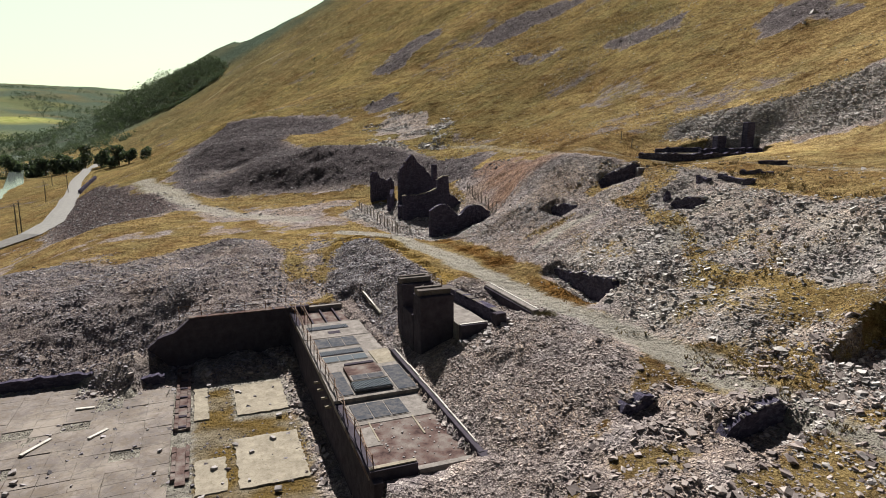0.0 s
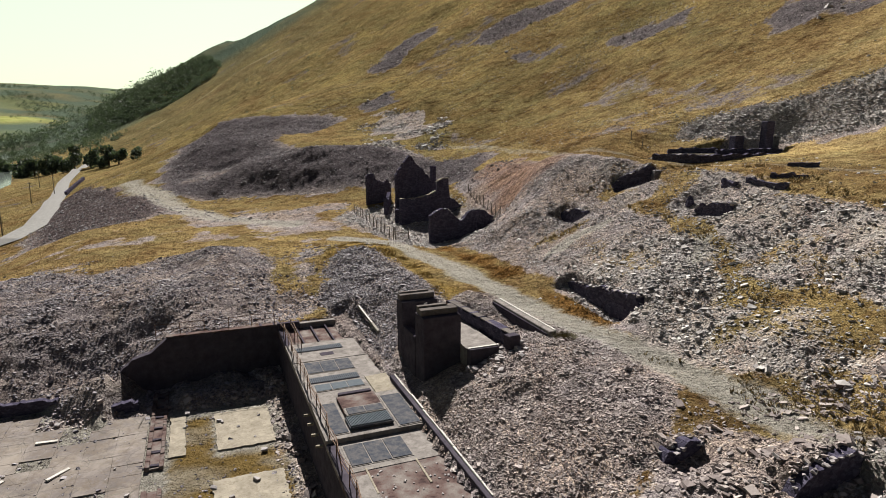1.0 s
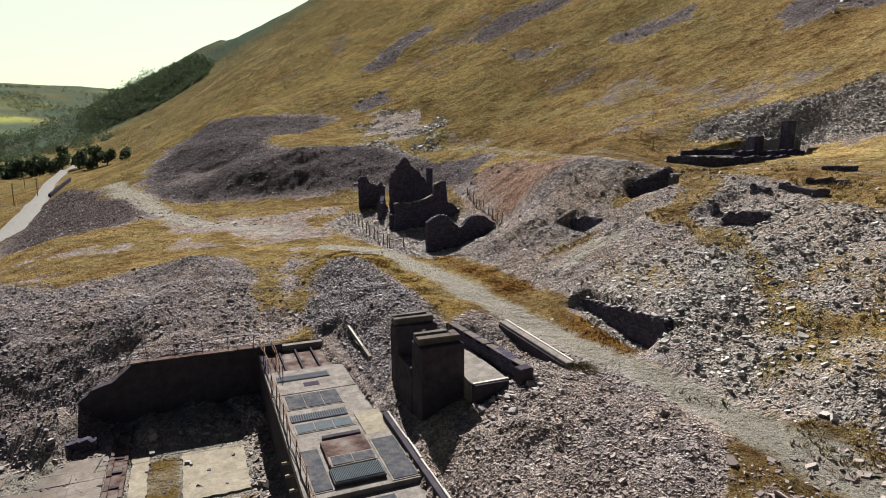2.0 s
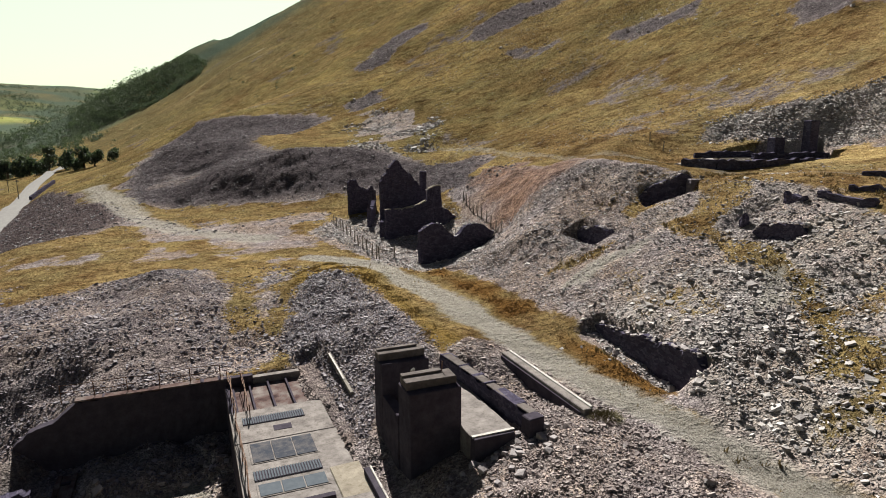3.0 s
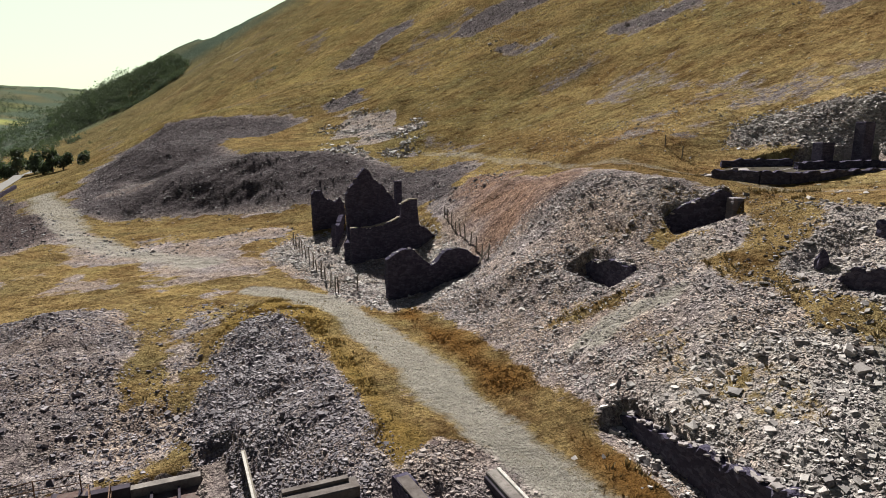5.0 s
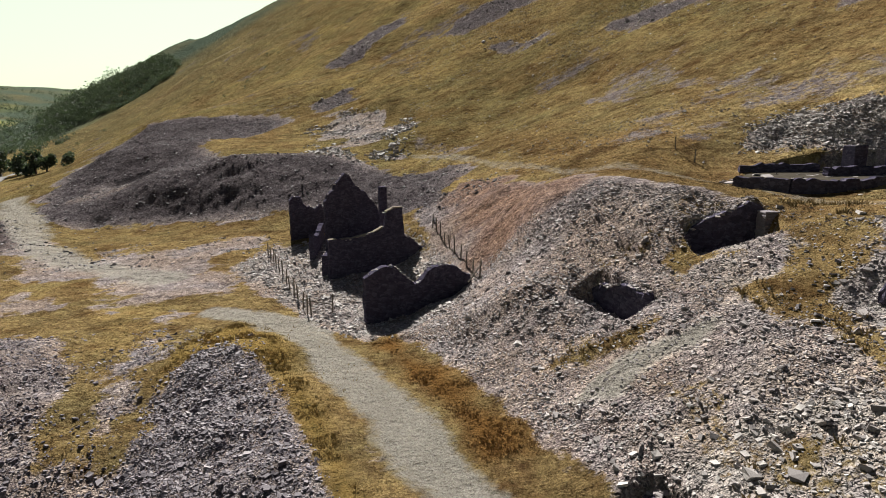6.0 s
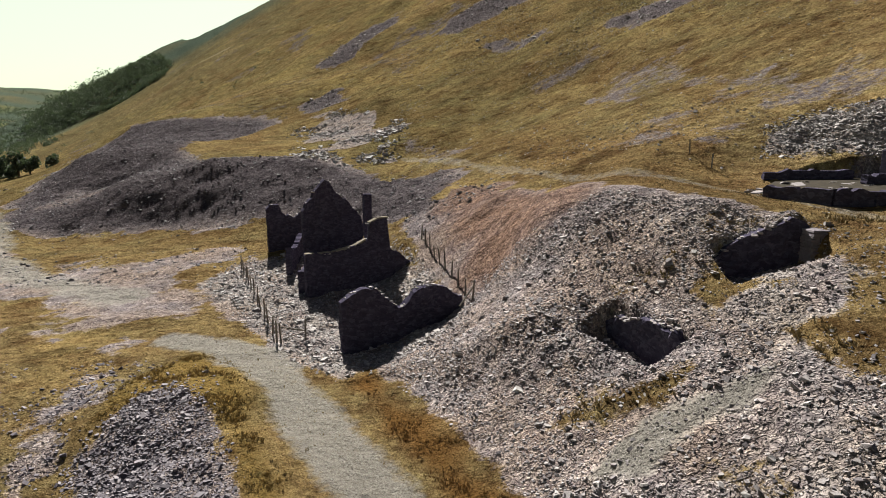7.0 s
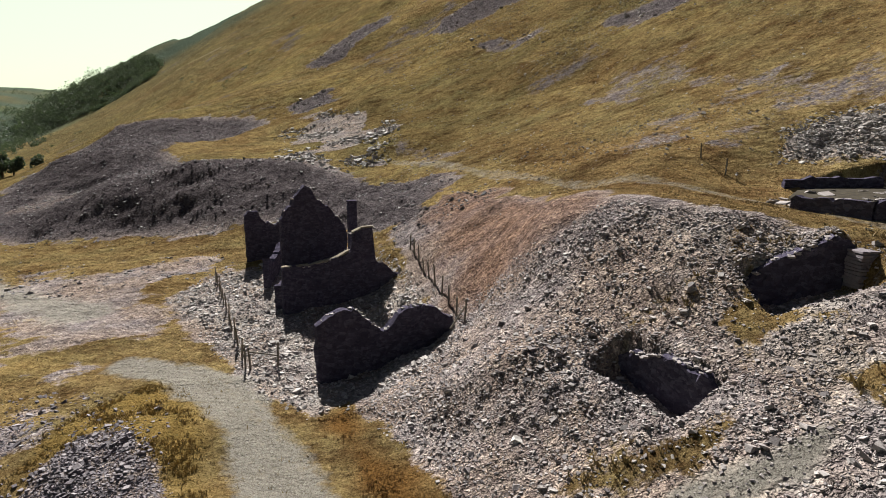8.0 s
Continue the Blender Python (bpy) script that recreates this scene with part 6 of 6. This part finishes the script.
def blade_field(name, x, y, high, mat, label, blades=6):
    """Clumps of upright blades, joined."""
    n = len(x)
    z, _ = ground_height(x, y)
    x, y, z, high = (np.repeat(a, blades) for a in (x, y, z, high))
    m = len(x)
    a, r = rs.uniform(0, 2 * np.pi, m), rs.uniform(0, 0.5, m) * high
    foot = np.c_[x + r * np.cos(a), y + r * np.sin(a), z - 0.03]
    b = rs.uniform(0, 2 * np.pi, m)
    side = np.c_[np.cos(b), np.sin(b), np.zeros(m)] * (0.16 * high * rs.uniform(0.6, 1.3, m))[:, None]
    tip = foot + np.c_[np.cos(a) * 0.45 * high, np.sin(a) * 0.45 * high, high * rs.uniform(0.6, 1.15, m)]
    v = np.stack([foot - side, foot + side, tip], 1).reshape(-1, 3)
    me = mesh_from(name, v, np.arange(3 * m).reshape(-1, 3))
    me.materials.append(mat)
    return tagged(new(name, me), label, "grass", kind="stuff")


def leaf_material(name, dark, light):
    m = Nodes(name, 0.8)
    return m.done(m.mix(island_of(m), dark, light))


STRAW = leaf_material("dry_grass", (0.13, 0.095, 0.044), (0.32, 0.245, 0.125))
RUSH = leaf_material("dry_rushes", (0.19, 0.135, 0.052), (0.34, 0.25, 0.11))
FERN = leaf_material("brown_bracken", (0.12, 0.065, 0.024), (0.27, 0.165, 0.062))
def foliage_material(name, dark, light):
    """Leaves that let some of the light through."""
    m = Nodes(name, 0.75)
    col = m.mix(island_of(m), dark, light)
    m.done(col)
    glow = m.add("ShaderNodeBsdfTranslucent", Color=m.mix(1.0, col, (1.1, 1.25, 0.6), "MULTIPLY"))
    both = m.tree.nodes.new("ShaderNodeMixShader")
    both.inputs[0].default_value = 0.25
    m.tree.links.new(m.bsdf.outputs[0], both.inputs[1])
    m.tree.links.new(glow.outputs[0], both.inputs[2])
    m.tree.links.new(both.outputs[0], m.tree.nodes["Material Output"].inputs["Surface"])
    return m.mat


LEAF = foliage_material("tree_leaves", (0.036, 0.049, 0.043), (0.088, 0.108, 0.088))
BARK = wood_material("bark", (0.04, 0.033, 0.026), (0.12, 0.10, 0.08))

x, y = scatter(60000, -60, 40, 24, 132, lambda x, y: smooth(0.55, 0.9, zones(x, y)["grass"]) * (1 - zones(x, y)["dust"]) * dry(x, y) * (0.35 + 0.5 * grain(x, y, 5, 95)) * (y > 34))
blade_field("moor_grass", x, y, rs.uniform(0.08, 0.20, len(x)), STRAW, "dry golden moor grass", 5)
x, y = scatter(34000, -20, 6, 58, 88, lambda x, y: zones(x, y)["tussock"] * smooth(-0.2, 0.6, grain(x, y, 1.5, 96)))
blade_field("rushes", x, y, rs.uniform(0.08, 0.22, len(x)), RUSH, "dark tussocks of rush along the heap", 6)
x, y = scatter(30000, -4, 15, 46, 86, lambda x, y: zones(x, y)["bracken"] * smooth(-0.35, 0.4, grain(x, y, 1.3, 97)))
blade_field("bracken", x, y, rs.uniform(0.07, 0.20, len(x)), FERN, "brown bracken beside the track", 6)
x, y = scatter(9000, 8, 34, 28, 78, lambda x, y: smooth(0.3, 0.8, zones(x, y)["grass"]) * smooth(0.1, 0.5, grain(x, y, 2.4, 98)))
blade_field("moor_grass", x, y, rs.uniform(0.15, 0.36, len(x)), STRAW, "sparse dry grass growing through the scree", 6)


def crown_points(n, r, h, lobes, rng):
    """Places of leaf clumps in a crown of several lobes."""
    centres = [(rng.uniform(-0.5, 0.5) * r, rng.uniform(-0.5, 0.5) * r, rng.uniform(0.15, 0.85) * h, rng.uniform(0.35, 0.6) * r) for _ in range(lobes)]
    c = np.array([centres[rng.randrange(lobes)] for _ in range(n)])
    d = rs.normal(0, 1, (n, 3))
    d /= np.linalg.norm(d, axis=1)[:, None]
    return c[:, :3] + d * (c[:, 3] * rs.uniform(0.55, 1.05, n))[:, None] * np.array([1, 1, 0.8])


def leaves(points, size):
    n = len(points)
    a = rs.normal(0, 1, (n, 3))
    a /= np.linalg.norm(a, axis=1)[:, None]
    b = np.cross(a, rs.normal(0, 1, (n, 3)))
    b /= np.linalg.norm(b, axis=1)[:, None]
    k = (size * rs.uniform(0.6, 1.3, n))[:, None]
    v = np.stack([points - a * k, points + b * k * 0.7, points + a * k, points - b * k * 0.7], 1)
    return v.reshape(-1, 3), np.arange(4 * n).reshape(-1, 4)


def woods(name, x, y, r, label, per=70):
    """Distant trees, joined."""
    z = height_at(x, y)
    rng = random.Random(len(x))
    pts = [crown_points(per, rr, rr * 1.5, 5, rng) + np.array([a, b, c]) for a, b, c, rr in zip(x, y, z, r)]
    v, f = leaves(np.concatenate(pts), np.repeat(np.asarray(r) * 0.13, per))
    me = mesh_from(name, v, f)
    me.materials.append(LEAF)
    return tagged(new(name, me), label, "trees", kind="stuff")


def tree(x, y, r, h, seed):
    rng = random.Random(seed)
    z = float(height_at(x, y)[0])
    ob = thing("tree", x, y, z, "dark leafy broad tree beside the valley road", "tree", "trees by the road")
    bm = beam(bmesh.new(), (0, 0, -0.5), (0, 0, h * 0.5), r * 0.09, 8, r * 0.05)
    for k in range(5):
        a = k * 1.3
        beam(bm, (0, 0, h * 0.28), (math.cos(a) * r * 0.6, math.sin(a) * r * 0.6, h * 0.65), r * 0.04, 5, r * 0.015)
    part("trunk", bm, BARK, ob)
    v, f = leaves(crown_points(900, r, h, 8, rng), np.full(900, r * 0.12))
    me = mesh_from("crown", v, f)
    me.materials.append(LEAF)
    c = new("crown", me)
    c.parent = ob
    return ob


for k, (x, y, r, h) in enumerate(((-190, 354, 5.6, 12), (-182, 349, 6.4, 13.5), (-175, 346, 5.2, 10), (-170, 356, 4.0, 7), (-205, 372, 5.0, 10)) + tuple((-222 - 8.6 * k + 3 * math.sin(5 * k), 382 + 6.9 * k + 3 * math.cos(7 * k), 6.2 + 1.4 * math.sin(3 * k), 13 + 2.5 * math.cos(4 * k)) for k in range(12))):
    tree(x, y, r, h, 200 + k)
WOOD_EDGE = [(-405, 745), (-355, 742), (-312, 742), (-262, 745), (-272, 800), (-315, 870), (-350, 880), (-416, 880), (-470, 880), (-440, 800)]
x, y = scatter(5200, -480, -250, 730, 890, lambda x, y: smooth(-6, 4, inside(x, y, WOOD_EDGE)) * 0.85)
woods("hill_wood", x, y, rs.uniform(2.4, 4.4, len(x)), "dark green wood on the shoulder of the hill", 45)
x, y = scatter(5200, -760, -225, 425, 900, lambda x, y: smooth(-0.1, 0.3, grain(x, y, 46, 99) + 0.4 * grain(x, y, 15, 102)) * smooth(20, -4, bare(x, y)) * smooth(3, 14, off_line(x, y, ROAD)) * (x < -255 - 0.25 * (y - 425)))
woods("valley_trees", x, y, rs.uniform(2.2, 4.4, len(x)), "dark green trees along the valley floor", 70)
x, y = scatter(15000, -1700, -380, 720, 2300, lambda x, y: smooth(-0.2, 0.15, grain(x, y, 120, 100) + 0.5 * grain(x, y, 40, 103)))
woods("distant_woods", x, y, rs.uniform(4.5, 9, len(x)), "hazy green woods on the distant hills", 22)
x, y = scatter(900, -300, -60, 240, 520, lambda x, y: 0.12 * smooth(0.1, 0.5, grain(x, y, 30, 101)) * smooth(6, 16, off_line(x, y, ROAD)))
woods("scrub", x, y, rs.uniform(0.9, 2.0, len(x)), "gorse and scrub dotted over the lower slope", 40)

# the river, its poles and the wall by the road
WATER = Nodes("river_water", 0.12)
WATER = WATER.done((0.10, 0.115, 0.11), WATER.bump(WATER.noise(0.7, 3), 0.15, 0.1))
line = along(RIVER, 20)
bm = bmesh.new()
rows_ = []
for k, p in enumerate(line):
    q = line[min(k + 1, len(line) - 1)]
    o = line[max(k - 1, 0)]
    d = Vector((q[0] - o[0], q[1] - o[1], 0)).normalized()
    rows_.append([bm.verts.new((p[0] - d.y * e, p[1] + d.x * e, -17.2 - 0.004 * max(0, p[1] - 240))) for e in (-4.5, 4.5)])
for a, b in zip(rows_, rows_[1:]):
    bm.faces.new((a[0], a[1], b[1], b[0]))
tagged(part("river", bm, WATER), "shallow shining river in the valley bottom", "river", kind="structure")
def ribbon(name, line, wide, lift, mat, label, category, level=True):
    bm = bmesh.new()
    pts = along(line, 4.0)
    rows = []
    for k, p in enumerate(pts):
        q, o = pts[min(k + 1, len(pts) - 1)], pts[max(k - 1, 0)]
        d = Vector((q[0] - o[0], q[1] - o[1], 0)).normalized()
        places = [(p[0] - d.y * e * wide, p[1] + d.x * e * wide) for e in (-0.5, -0.17, 0.17, 0.5)]
        tops = height_at([a for a, _ in places], [b for _, b in places])
        tops = np.full(4, tops.max()) if level else tops
        rows.append([bm.verts.new((a, b, float(z) + lift - (0.12 if i in (0, 3) else 0))) for i, ((a, b), z) in enumerate(zip(places, tops))])
    for a, b in zip(rows, rows[1:]):
        for i in range(3):
            bm.faces.new((a[i], a[i + 1], b[i + 1], b[i]))
    bmesh.ops.recalc_face_normals(bm, faces=bm.faces)
    return tagged(part(name, bm, mat), label, category, kind="structure")


TARMAC = concrete_material("worn_tarmac", (0.16, 0.155, 0.15), (0.25, 0.24, 0.23), (0.13, 0.125, 0.12))
ribbon("road", [(-118, 92, -10), (-103, 114, -9.5)] + ROAD[2:], 4.8, 0.35, TARMAC, "narrow pale tarmac lane along the valley", "road")
for k, (x, y) in enumerate(((-105, 150), (-108, 156), (-150, 232), (-140, 230), (-190, 300))):
    z = float(height_at(x, y)[0])
    pole = thing("telegraph_pole", x, y, z, "weathered timber telegraph pole beside the valley road", "pole", "telegraph poles")
    part("pole", beam(bmesh.new(), (0, 0, -0.5), (0.1, 0, 8.0), 0.17, 7, 0.12), TIMBER, pole)
    part("cross_arm", boxed((-0.8, -0.06, 7.3), (0.8, 0.06, 7.45), 0.0, 0.01), TIMBER, pole)
TRODDEN = concrete_material("trodden_path", (0.22, 0.18, 0.11), (0.34, 0.29, 0.19), (0.17, 0.13, 0.07))
ribbon("hill_track", [(-277, 600, 0), (-250, 600, 0), (-230, 600, 0), (-211, 600, 0), (-195, 600, 0), (-179, 601, 0), (-150, 606, 0)], 3.8, 0.5, TRODDEN, "pale trodden track climbing the grassy hillside", "track", False)
roadside = thing("roadside_wall", 0, 0, 0, "low dark stone wall beside the valley road", "wall")
wall_between(roadside, (-133, 226), (-158, 282), float(height_at(-133, 226)[0]) + 1.3, float(height_at(-158, 282)[0]) + 1.3, -14, 0.8, 105)
